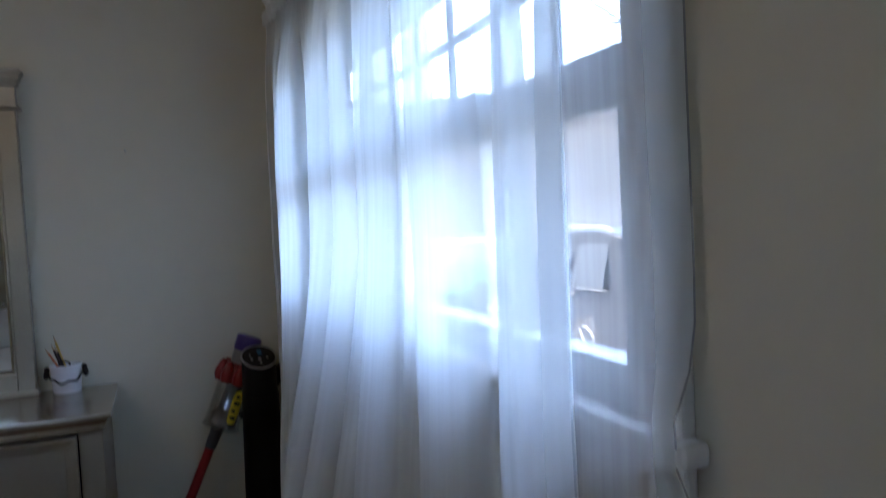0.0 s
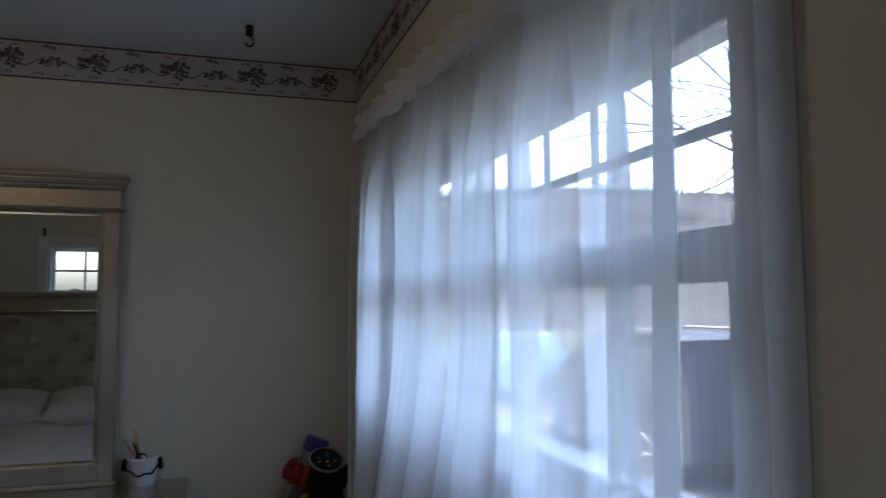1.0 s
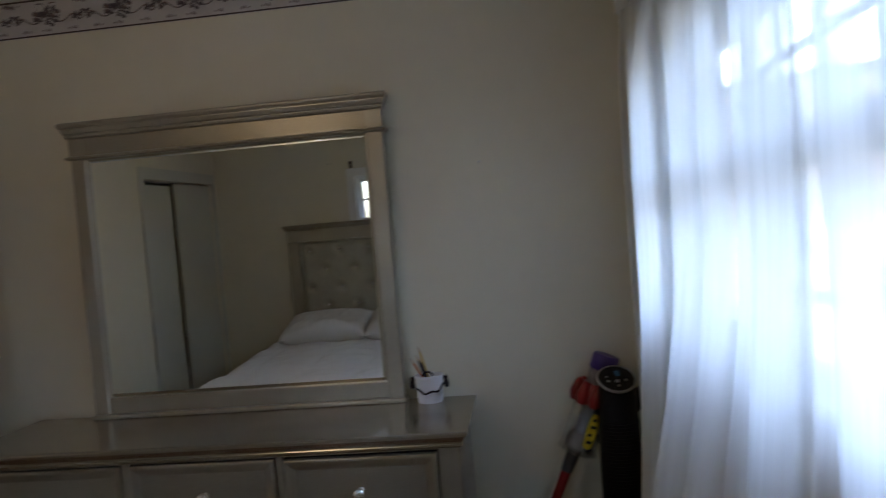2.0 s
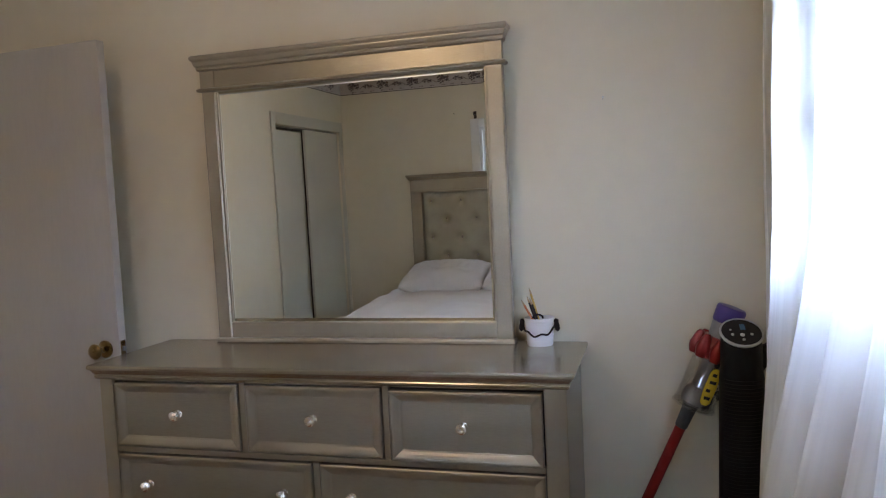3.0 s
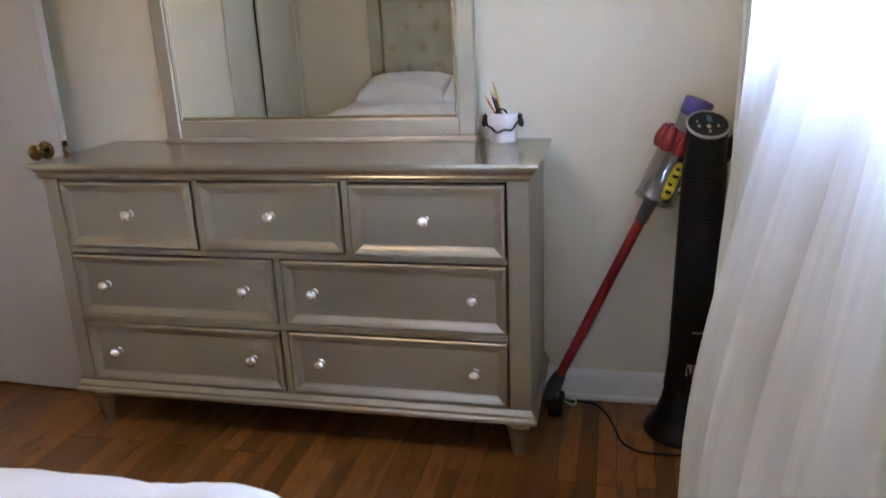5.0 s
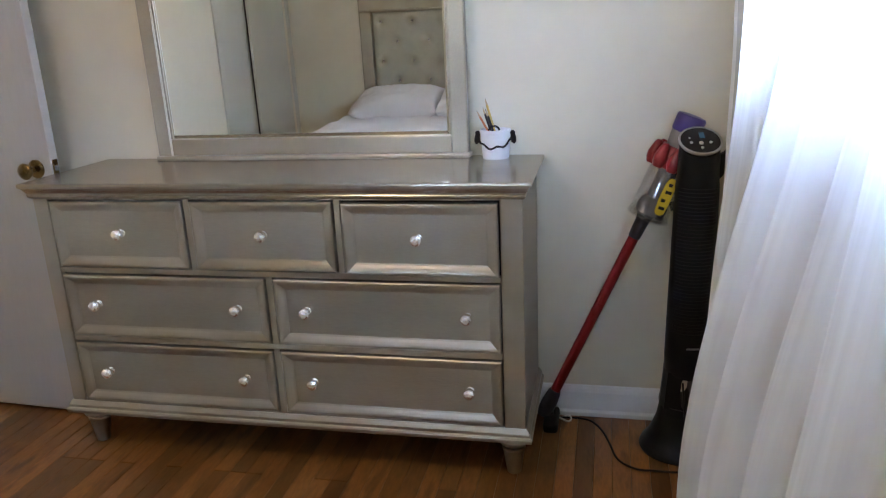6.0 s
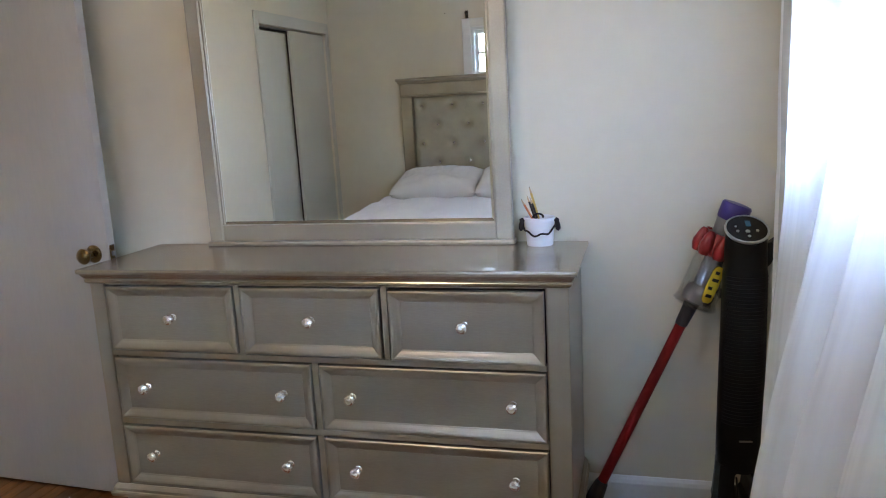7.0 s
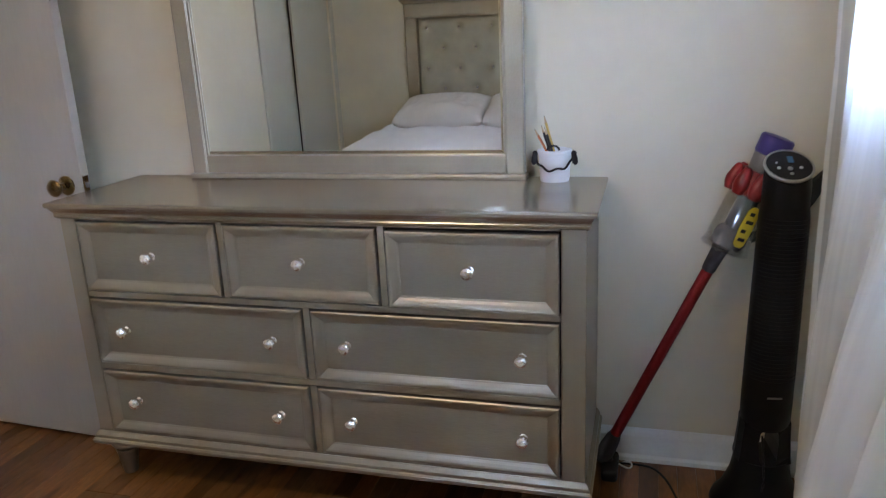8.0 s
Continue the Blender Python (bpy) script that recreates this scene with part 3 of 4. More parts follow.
def grow(bm, p, d, length, r, depth, rnd, droop=0.0):
    """A limb with its side shoots."""
    pts, rad = [p.copy()], [r]
    for k in range(4):
        d = (d + Vector((rnd.gauss(0, 0.3), rnd.gauss(0, 0.3), rnd.gauss(0, 0.2) - droop))).normalized()
        p = p + d * length / 4
        pts.append(p.copy())
        rad.append(r * (1 - 0.6 * (k + 1) / 4))
        if depth and k > 0:
            for _ in range(2 if depth < 3 else 3):
                side = (d + Vector((rnd.gauss(0, 0.75), rnd.gauss(0, 0.75), rnd.gauss(0.1, 0.5)))).normalized()
                grow(bm, p, side, length * rnd.uniform(0.5, 0.72), rad[-1] * 0.62, depth - 1, rnd, droop)
    tube(bm, pts, rad, 4)


def bare_tree(x, y, height, seed, lean, label, depth=3, limbs=11, low=0.25):
    rnd = random.Random(seed)
    tr = thing("bare_tree", pose(x, y, GZ), label, "tree", "bare winter trees")
    part("trunk", tube(bmesh.new(), [(0, 0, -0.1), (0.03, 0, height * 0.2), (lean[0] * 0.3, lean[1] * 0.3, height * 0.45)], [height * 0.026, height * 0.021, height * 0.017]), M_BARK, tr, "", True)
    bm = bmesh.new()
    for k in range(limbs):
        a = rnd.uniform(0, 6.28)
        z0 = height * rnd.uniform(low, 0.45)
        f = z0 / (height * 0.45)
        grow(bm, Vector((lean[0] * 0.3 * f, lean[1] * 0.3 * f, z0)), Vector((math.cos(a) + lean[0], math.sin(a) + lean[1], rnd.uniform(0.3, 1.1) + 2 * (low - 0.25))).normalized(), height * rnd.uniform(0.4, 0.6), height * 0.0036, depth, rnd)
    part("crown", bm, M_BARK, tr, "leafless twigs", True)
    return tr


bare_tree(8.9, 4.4, 8.2, 5, (-0.1, 0.35), "tall bare tree with spreading winter twigs", 3, 12, 0.41)
bare_tree(12.5, 9.0, 3.2, 8, (0.0, 0.1), "small bare tree on the lawn", 2)
bare_tree(17.0, 33.0, 8.0, 12, (0.0, 0.0), "bare tree beyond the driveway", 2)


def car(x, y, paint, label, length=4.6, height=1.70):
    """A parked car along y; its near rear wheel lies towards low y."""
    c = thing("parked_car", pose(x, y, GZ + 0.012), label, "car", "cars parked outside")
    w = 0.92
    side = [(0, 0.35), (0.02, 0.85), (0.12, 1.02), (0.45, height - 0.06), (0.9, height), (2.5, height), (3.1, height - 0.28), (3.45, 1.05), (4.5, 0.92), (length, 0.75), (length, 0.35)]
    bm = bmesh.new()
    rings = []
    for s, k in ((-1, 0.88), (-1, 1.0), (1, 1.0), (1, 0.88)):
        rings.append([(s * w * (1.0 if z < 1.06 else 0.82) * (k if abs(k) == 1 else 1.0) - (0 if k == 1 else -0.0), yy, z if k == 1 else 0.38 + (z - 0.38) * 0.99) for yy, z in side])
    loft(bm, [rings[1], rings[2]])
    bmesh.ops.bevel(bm, geom=[e for e in bm.edges], offset=0.035, segments=2, affect="EDGES")
    body = part("body", bm, paint, c, "", True)
    for s in (-1, 1):
        for a, b in ((0.62, 1.35), (1.43, 2.25), (2.33, 2.95)):
            bm = bmesh.new()
            x0, x1 = s * (w * 0.985), s * (w * 0.83)
            loft(bm, [[(x0 + s * d, a, 1.09), (x0 + s * d, b, 1.09), (x1 + s * d, b - (0.18 if b > 2.9 else 0.03), height - 0.13), (x1 + s * d, a + 0.03, height - 0.13)] for d in (-0.02, 0.012)])
            part("window", bm, M_CARGL, c)
        for yy in (0.98, length - 0.95):
            wh = part("wheel", lathe(bmesh.new(), [(0.22, -0.11), (0.345, -0.10), (0.355, 0), (0.345, 0.10), (0.22, 0.11)], 28, pose(s * (w - 0.07), yy, 0.355, 0, 90)), M_TYRE, c, "", True)
            bm = bmesh.new()
            for i in range(6):
                rod(bm, (s * (w + 0.03), yy, 0.355), (s * (w + 0.045), yy + 0.22 * math.cos(i * 1.047), 0.355 + 0.22 * math.sin(i * 1.047)), 0.028, 0.022, 6)
            tube(bm, [(s * (w + 0.04), yy + 0.225 * math.cos(i * 0.2618), 0.355 + 0.225 * math.sin(i * 0.2618)) for i in range(25)], 0.016, 6)
            part("rim", bm, M_CHROME, wh)
        part("roof_rail", tube(bmesh.new(), [(s * 0.66, 0.75, height - 0.02), (s * 0.66, 0.85, height + 0.05), (s * 0.66, 2.3, height + 0.05), (s * 0.66, 2.45, height - 0.02)], 0.018), M_CHROME, c, "bright roof rail", True)
        part("trim_strip", B(s * w - 0.012, s * w + 0.012, 0.5, 3.2, 1.05, 1.075), M_CHROME, c)
        part("door_handle", B(s * w - 0.01, s * w + 0.03, 1.25, 1.42, 0.95, 0.985, bevel=0.008), M_CHROME, c)
    return c


car(6.02, 4.2, M_CAR, "dark parked car with roof rails on the driveway", height=1.76)
car(6.8, 12.2, M_CAR2, "pale blue parked car farther along the driveway", height=1.5)

fe = thing("fence", pose(11.0, 6.0, GZ), "low pale weathered rail fence across the lawn", "fence")
for k in range(9):
    part("post", B(-0.05, 0.05, -6 + 2.4 * k - 0.05, -6 + 2.4 * k + 0.05, 0, 1.0, bevel=0.01), M_FENCE, fe)
for z in (0.35, 0.75):
    part("rail", B(0.052, 0.08, -6.1, 13.3, z, z + 0.12, bevel=0.008), M_FENCE, fe)


# ---- dresser ----
DX0, DX1 = -0.770, 0.770      # body, about its own middle
DF = -0.445                   # face of the body


def knob_mesh():
    """A facet-cut crystal ball knob on a stem, standing out along -y."""
    rot = Matrix.Rotation(radians(90), 4, "X")
    prof = [(0.012, 0), (0.012, 0.003), (0.0065, 0.006), (0.006, 0.012), (0.010, 0.014), (0.0155, 0.018), (0.0185, 0.024), (0.0185, 0.030), (0.0155, 0.036), (0.0095, 0.040), (0.003, 0.0415)]
    rings = [[rot @ Vector((r * math.cos((i + 0.5 * (k % 2) * (z > 0.012)) * math.pi / 6), r * math.sin((i + 0.5 * (k % 2) * (z > 0.012)) * math.pi / 6), z)) for i in range(12)] for k, (r, z) in enumerate(prof)]
    return finish("knob", loft(bmesh.new(), rings), M_CRYSTAL)


ME_KNOB = knob_mesh()


def drawer(parent, x0, x1, z0, z1, out, knobs):
    """A drawer front with a raised, mitred border and a sunk textured panel."""
    x0, x1, z0, z1 = x0 + 0.002, x1 - 0.002, z0 + 0.001, z1 - 0.0045
    d = part("drawer", loft(bmesh.new(), [rect_y(x0, x1, z0, z1, DF + i - out, k) for i, k in ((0.02, 0), (-0.002, 0), (-0.005, 0.003), (-0.005, 0.008), (-0.0035, 0.013), (0.0005, 0.021), (0.005, 0.028), (0.0062, 0.0315), (0.0075, 0.034))], True, False), M_SILVER, parent)
    part("panel", B(x0 + 0.0335, x1 - 0.0335, DF + 0.007 - out, DF + 0.018 - out, z0 + 0.0335, z1 - 0.0335), M_PANEL, d)
    if out > 0.005:
        part("drawer_side", B(x1 - 0.03, x1 - 0.018, DF + 0.02 - out, DF + 0.3, z0 + 0.015, z1 - 0.02), M_TIP, d)
    for x in knobs:
        piece("knob", ME_KNOB, d, pose(x, DF + 0.007 - out, (z0 + z1) / 2 + 0.005))
    return d


dr = thing("dresser", pose(-0.790, 0, 0), "champagne silver dresser with seven drawers and crystal knobs", "dresser")
# carcass: stiles, rails, sides, back
bm = B(DX0, DX0 + 0.02, DF + 0.02, -0.03, 0.16, 0.885)
box(bm, DX1 - 0.02, DX1, DF + 0.02, -0.03, 0.16, 0.885)
box(bm, DX0 + 0.02, DX1 - 0.02, -0.04, -0.03, 0.16, 0.885)
box(bm, DX0 + 0.02, DX1 - 0.02, DF + 0.05, -0.04, 0.16, 0.175)
part("carcass", bm, M_SILVER, dr)
# added dark sheet behind the fronts, standing in for shade in the gaps
part("gap_shade_sheet", B(DX0 + 0.021, DX1 - 0.021, DF + 0.022, DF + 0.030, 0.176, 0.884), M_SHADOWGAP, dr)
for s in (-1, 1):
    xa, xb = (DX0, DX0 + 0.052) if s < 0 else (DX1 - 0.064, DX1)
    part("stile", B(xa, xb, DF, DF + 0.0195, 0.16, 0.885, bevel=0.003), M_SILVER, dr)
XA, XB = DX0 + 0.053, DX1 - 0.065
for z0, z1 in ((0.8745, 0.885), (0.636, 0.654), (0.400, 0.419), (0.16, 0.184)):
    part("rail", B(XA, XB, DF + 0.001, DF + 0.0195, z0, z1, bevel=0.001), M_SILVER, dr)
R = [(0.657, 0.8735), (0.4205, 0.634), (0.1855, 0.398)]
for x in (-0.241, 0.236):
    part("divider", B(x - 0.009, x + 0.009, DF + 0.001, DF + 0.0195, 0.6545, 0.874), M_SILVER, dr)
for a, b in ((0.4195, 0.6355), (0.1845, 0.3995)):
    part("divider", B(-0.010, 0.010, DF + 0.001, DF + 0.0195, a, b), M_SILVER, dr)
drawer(dr, -0.714, -0.255, *R[0], 0.0, [-0.477])
drawer(dr, -0.231, 0.223, *R[0], 0.0, [-0.001])
drawer(dr, 0.251, 0.704, R[0][0] - 0.001, R[0][1] - 0.002, 0.012, [0.474])
for k in (1, 2):
    drawer(dr, -0.714, -0.014, *R[k], 0.0, [-0.603, -0.114])
    drawer(dr, 0.012, 0.704, *R[k], 0.0, [0.114, 0.605])
# moulded top
prof = [(0.879, 0.004), (0.884, 0.010), (0.890, 0.012), (0.893, 0.010), (0.897, 0.011), (0.906, 0.017), (0.913, 0.021), (0.914, 0.026), (0.921, 0.028), (0.927, 0.027), (0.929, 0.024)]
part("top", loft(bmesh.new(), [rect_z(DX0, DX1, DF, -0.02, z, o - 0.002, o) for z, o in prof]), M_TOP, dr, "moulded top")
# moulded base
prof = [(0.135, 0.006), (0.138, 0.016), (0.150, 0.019), (0.155, 0.016), (0.157, 0.012), (0.166, 0.011), (0.174, 0.006), (0.180, 0.002)]
part("base_moulding", loft(bmesh.new(), [rect_z(DX0, DX1, DF, -0.02, z, o, o) for z, o in prof]), M_SILVER, dr)
ME_LEG = finish("leg", lathe(bmesh.new(), [(0.019, 0), (0.022, 0.004), (0.034, 0.084), (0.037, 0.087), (0.037, 0.093), (0.030, 0.096), (0.030, 0.101), (0.042, 0.105), (0.046, 0.110), (0.046, 0.122), (0.041, 0.128), (0.036, 0.136)], 24), M_SILVER, True)
for x in (DX0 + 0.045, DX1 - 0.045):
    for y in (DF + 0.055, -0.07):
        piece("leg", ME_LEG, dr, pose(x, y, 0))

# ---- mirror standing on the dresser ----
TILT = 0.45
mr = thing("dresser_mirror", pose(-0.788, -0.052, 0.929, TILT), "large silver-framed mirror with a stepped cornice standing on the dresser", "mirror")
MW = 0.562
part("base_ledge", B(-MW, MW, -0.022, 0.03, 0.0, 0.016, bevel=0.005), M_FRAME, mr)
part("bottom_rail", B(-0.500, 0.500, -0.010, 0.02, 0.0165, 0.073, bevel=0.003), M_FRAME, mr)
for s in (-1, 1):
    a, b = sorted((s * 0.5005, s * 0.555))
    bm = bmesh.new()
    loft(bm, [[(a, 0.02, z), (a, -0.010, z), (a + 0.004, -0.014, z), (b - 0.004, -0.014, z), (b, -0.010, z), (b, 0.02, z)] for z in (0.0165, 0.9165)])
    part("stile", bm, M_FRAME, mr)
    e0, e1 = sorted((s * 0.494, s * 0.5003))
    part("bead", B(e0, e1, -0.008, 0.0, 0.074, 0.915), M_FRAME, mr)
    c0, c1 = sorted((s * 0.5005, s * 0.556))
    part("frieze_block", B(c0, c1, -0.0165, 0.02, 0.932, 0.992), M_FRAME, mr)
part("lower_bead", loft(bmesh.new(), [rect_z(-MW, MW, -0.014, 0.02, z, o - 0.004, o) for z, o in ((0.917, 0.002), (0.919, 0.009), (0.924, 0.012), (0.929, 0.009), (0.9315, 0.002))]), M_FRAME, mr)
part("frieze", B(-0.500, 0.500, -0.013, 0.02, 0.932, 0.992), M_PANEL, mr, "brushed champagne frieze panel")
prof = [(0.9925, 0.004), (0.996, 0.008), (1.002, 0.010), (1.006, 0.009), (1.010, 0.014), (1.022, 0.018), (1.026, 0.018), (1.028, 0.023), (1.036, 0.026), (1.042, 0.025), (1.046, 0.021)]
part("cornice", loft(bmesh.new(), [rect_z(-0.555, 0.555, -0.0165, 0.02, z, o, o) for z, o in prof]), M_FRAME, mr, "stepped cornice")
bm = bmesh.new()
r0 = [(-0.4998, -0.0012, 0.0735), (0.4998, -0.0012, 0.0735), (0.4998, -0.0012, 0.9165), (-0.4998, -0.0012, 0.9165)]
bv = 0.013
r1 = [(-0.4998 + bv, -0.0034, 0.0735 + bv), (0.4998 - bv, -0.0034, 0.0735 + bv), (0.4998 - bv, -0.0034, 0.9165 - bv), (-0.4998 + bv, -0.0034, 0.9165 - bv)]
loft(bm, [r0, r1], False, True)
part("mirror_glass", bm, M_MIRROR, mr, "bevelled mirror glass")
part("back_board", B(-0.4998, 0.4998, 0.004, 0.012, 0.0735, 0.9165), M_TIP, mr)

# ---- pencil cup ----
cp = thing("pencil_cup", pose(-0.143, -0.076, 0.929), "small white bucket with black cord handle, holding pencils", "cup")
part("bucket", lathe(bmesh.new(), [(0.001, 0.001), (0.040, 0.0), (0.042, 0.003), (0.047, 0.080), (0.0495, 0.082), (0.0495, 0.090), (0.046, 0.091), (0.044, 0.082), (0.039, 0.006), (0.001, 0.005)], 32), M_CUP, cp, "", True)
pts = [(-0.054, -0.006, 0.068)] + [(0.052 * math.sin(a), -0.052 * math.cos(a) + 0.002, 0.068 - 0.030 * math.cos(a * 1.05) + 0.004 * math.sin(a * 7)) for a in [-1.25 + 0.208 * i for i in range(13)]] + [(0.054, -0.006, 0.070)]
part("cord_handle", tube(bmesh.new(), spline(pts, 3), 0.0032, 7), M_ROPE, cp, "black twisted cord", True)
for s in (-1, 1):
    part("cord_knot", lathe(bmesh.new(), [(0.002, -0.024), (0.008, -0.018), (0.009, -0.006), (0.007, 0.006), (0.009, 0.012), (0.003, 0.018)], 10, pose(s * 0.0565, -0.008, 0.070, 0, s * -8)), M_ROPE, cp, "", True)
part("cord_loop", tube(bmesh.new(), [(-0.002 + 0.017 * math.cos(a), -0.020, 0.090 + 0.013 * math.sin(a)) for a in [0.26 * i for i in range(13)]], 0.0032, 7), M_ROPE, cp, "", True)


def pencil(a, b, m, label):
    a, b = Vector(a), Vector(b)
    L = (b - a).length
    p = thing("pencil", pose(-0.143, -0.076, 0.929) @ along(a, b), label, "pencil", "pencils in the cup")
    part("shaft", lathe(bmesh.new(), [(0.0038, 0), (0.0038, L - 0.022)], 6), m, p)
    part("tip", lathe(bmesh.new(), [(0.0038, L - 0.022), (0.0012, L - 0.004)], 6), M_TIP, p)
    part("lead", lathe(bmesh.new(), [(0.0012, L - 0.004), (0.0003, L)], 6), M_INK, p)


pencil((0.018, 0.0, 0.008), (-0.032, 0.012, 0.186), M_PENCIL, "yellow wooden pencil standing in the cup")
pencil((0.022, -0.012, 0.008), (-0.057, -0.006, 0.150), M_PENCIL2, "orange wooden pencil standing in the cup")
pencil((0.008, 0.008, 0.008), (-0.038, -0.002, 0.160), M_PENCIL3, "black wooden pencil standing in the cup")
pencil((0.014, 0.014, 0.008), (-0.028, -0.010, 0.155), M_PENCIL3, "black wooden pencil standing in the cup")

# ---- room door, open against the dresser wall ----
do = thing("door_1", pose(XL + 0.012, -0.185, 0.0, 0, 0, -3.2), "plain white painted flush door standing open", "door", kind="structure")
DW = 0.742
# white leaf in a grey that carries its shade
part("leaf", B(0, DW, -0.0175, 0.0175, 0.012, 2.035, bevel=0.002), M_DOOR_SHADED, do)
for s in (-1, 1):
    kp = [(0.032, 0), (0.032, 0.004), (0.027, 0.008), (0.011, 0.011), (0.010, 0.030), (0.018, 0.036), (0.027, 0.046), (0.028, 0.054), (0.022, 0.062), (0.008, 0.066)]
    part("door_knob", lathe(bmesh.new(), kp if s < 0 else kp[:4], 24, pose(DW - 0.062, s * 0.0177, 0.935, 90 if s < 0 else -90)), M_BRASS, do, "round aged brass knob", True)
part("latch_plate", B(DW, DW + 0.002, -0.011, 0.011, 0.905, 0.965), M_BRASS, do)
part("latch", B(DW + 0.002, DW + 0.011, -0.006, 0.006, 0.927, 0.943, bevel=0.002), M_STEEL, do)
for z in (0.25, 1.80):
    part("hinge", rod(bmesh.new(), (-0.004, -0.02, z - 0.045), (-0.004, -0.02, z + 0.045), 0.006), M_BRASS, do)
bm = B(XL - WT - 0.01, XL + 0.001, DOOR[1] - 0.001, DOOR[1] + 0.018, 0, DOOR[3])
box(bm, XL - WT - 0.01, XL + 0.001, DOOR[0] - 0.018, DOOR[0] + 0.001, 0, DOOR[3])
box(bm, XL - WT - 0.01, XL + 0.001, DOOR[0] - 0.018, DOOR[1] + 0.018, DOOR[3], DOOR[3] + 0.018)
box(bm, XL + 0.002, XL + 0.018, DOOR[0] - 0.075, DOOR[0] - 0.010, 0, DOOR[3] + 0.07, bevel=0.004)
box(bm, XL + 0.002, XL + 0.018, DOOR[1] + 0.010, DOOR[1] + 0.075, 0, DOOR[3] + 0.07, bevel=0.004)
box(bm, XL + 0.002, XL + 0.018, DOOR[0] - 0.010, DOOR[1] + 0.010, DOOR[3] + 0.010, DOOR[3] + 0.07, bevel=0.004)
solid("trim", bm, M_WHITE, "white painted door casing", "door casing")

# ---- closet with sliding doors ----
cl = thing("closet_doors", pose(XL, 0, 0), "pale sliding closet doors in a white casing", "closet door", kind="structure")
ym = -3.09
part("sliding_door", B(-0.085, -0.055, ym - 0.05, CLO[1] - 0.002, 0.012, CLO[3] - 0.03, bevel=0.002), M_CLOSET, cl)
part("sliding_door", B(-0.045, -0.015, CLO[0] + 0.002, ym + 0.02, 0.012, CLO[3] - 0.012, bevel=0.002), M_CLOSET, cl)
part("track", B(-0.10, -0.048, CLO[0] + 0.002, CLO[1] - 0.002, CLO[3] - 0.01, CLO[3] - 0.001), M_STEEL, cl)
for a, b, c, d in ((CLO[1], CLO[1] + 0.055, 0, CLO[3] + 0.085), (CLO[0] - 0.05, CLO[0], 0, CLO[3] + 0.085), (CLO[0], CLO[1], CLO[3], CLO[3] + 0.085)):
    part("casing", B(0.001, 0.017, a, b, c, d, bevel=0.004), M_CLOSET, cl)
part("door_edge", B(-0.0445, -0.033, ym + 0.0205, ym + 0.0225, 0.012, CLO[3] - 0.014), M_DARKHOOK, cl, "narrow dark strip along the edge of the sliding door")

# ---- bed ----
BX0, BX1, BY0, BY1 = -1.76, -0.39, -3.66, -1.625
BC = (BX0 + BX1) / 2
bed = thing("bed", pose(BC, 0, 0), "silver panel bed with a tall button-tufted headboard", "bed")
HB = YF + 0.012
HX = 0.69
for s in (-1, 1):
    a, b = sorted((s * (HX - 0.097), s * HX))
    part("headboard_post", B(a, b, HB, HB + 0.075, 0, 1.44, bevel=0.005), M_FRAME, bed)
part("headboard_rail", B(-HX, HX, HB, HB + 0.078, 1.4405, 1.535, bevel=0.004), M_FRAME, bed)
part("headboard_cornice", loft(bmesh.new(), [[(-HX - o, HB, z), (HX + o, HB, z), (HX + o, HB + 0.078 + o, z), (-HX - o, HB + 0.078 + o, z)] for z, o in ((1.5355, 0.004), (1.545, 0.012), (1.556, 0.016), (1.560, 0.024), (1.575, 0.028), (1.582, 0.024))]), M_FRAME, bed, "", True)
part("headboard_bead", B(-HX, HX, HB + 0.0785, HB + 0.086, 1.428, 1.4395, bevel=0.003), M_FRAME, bed)
buttons = []
for j in range(5):
    z = 1.352 - 0.155 * j
    n = 5 if j % 2 == 0 else 4
    for i in range(n):
        buttons.append(((i - (n - 1) / 2) * 0.26, z))


def tuft(u, v):
    x, z = -0.592 + 1.184 * u, 0.55 + 0.885 * v
    d = 0.035 * min(1, min(u, 1 - u) * 25) ** 0.5 * min(1, (1 - v) * 18) ** 0.5
    for bx, bz in buttons:
        q = ((x - bx) ** 2 + (z - bz) ** 2)
        if q < 0.02:
            d -= 0.026 * math.exp(-q / 0.0009) + 0.008 * math.exp(-q / 0.004)
    return (x, HB + 0.03 + d, z)


part("upholstered_panel", sheet(bmesh.new(), tuft, 96, 64), M_LINEN, bed, "beige button-tufted panel", True)
ME_BTN = finish("button", lathe(bmesh.new(), [(0.013, 0), (0.012, 0.005), (0.004, 0.009)], 8, Matrix.Rotation(radians(-90), 4, "X")), M_CRYSTAL)
for bx, bz in buttons:
    piece("button", ME_BTN, bed, pose(bx, HB + 0.03 + 0.006, bz))
for s in (-1, 1):
    a, b = sorted((s * 0.70, s * 0.725))
    part("side_rail", B(a, b, BY0 - 0.03, BY1 + 0.06, 0.18, 0.36, bevel=0.004), M_FRAME, bed)
part("footboard", B(-0.725, 0.725, BY1 + 0.0605, BY1 + 0.09, 0.14, 0.40, bevel=0.006), M_FRAME, bed)
for s in (-1, 1):
    part("bed_leg", B(s * 0.695 - 0.035, s * 0.695 + 0.035, BY1 + 0.02, BY1 + 0.06, 0, 0.18, bevel=0.004), M_FRAME, bed)
mt = thing("mattress", pose(BC, 0, 0.30), "white mattress on the bed frame", "mattress")
part("ticking", B(-0.685, 0.685, BY0 + 0.0, BY1 - 0.0, 0.0, 0.27, bevel=0.05, seg=4), M_PILLOW, mt, "", True)


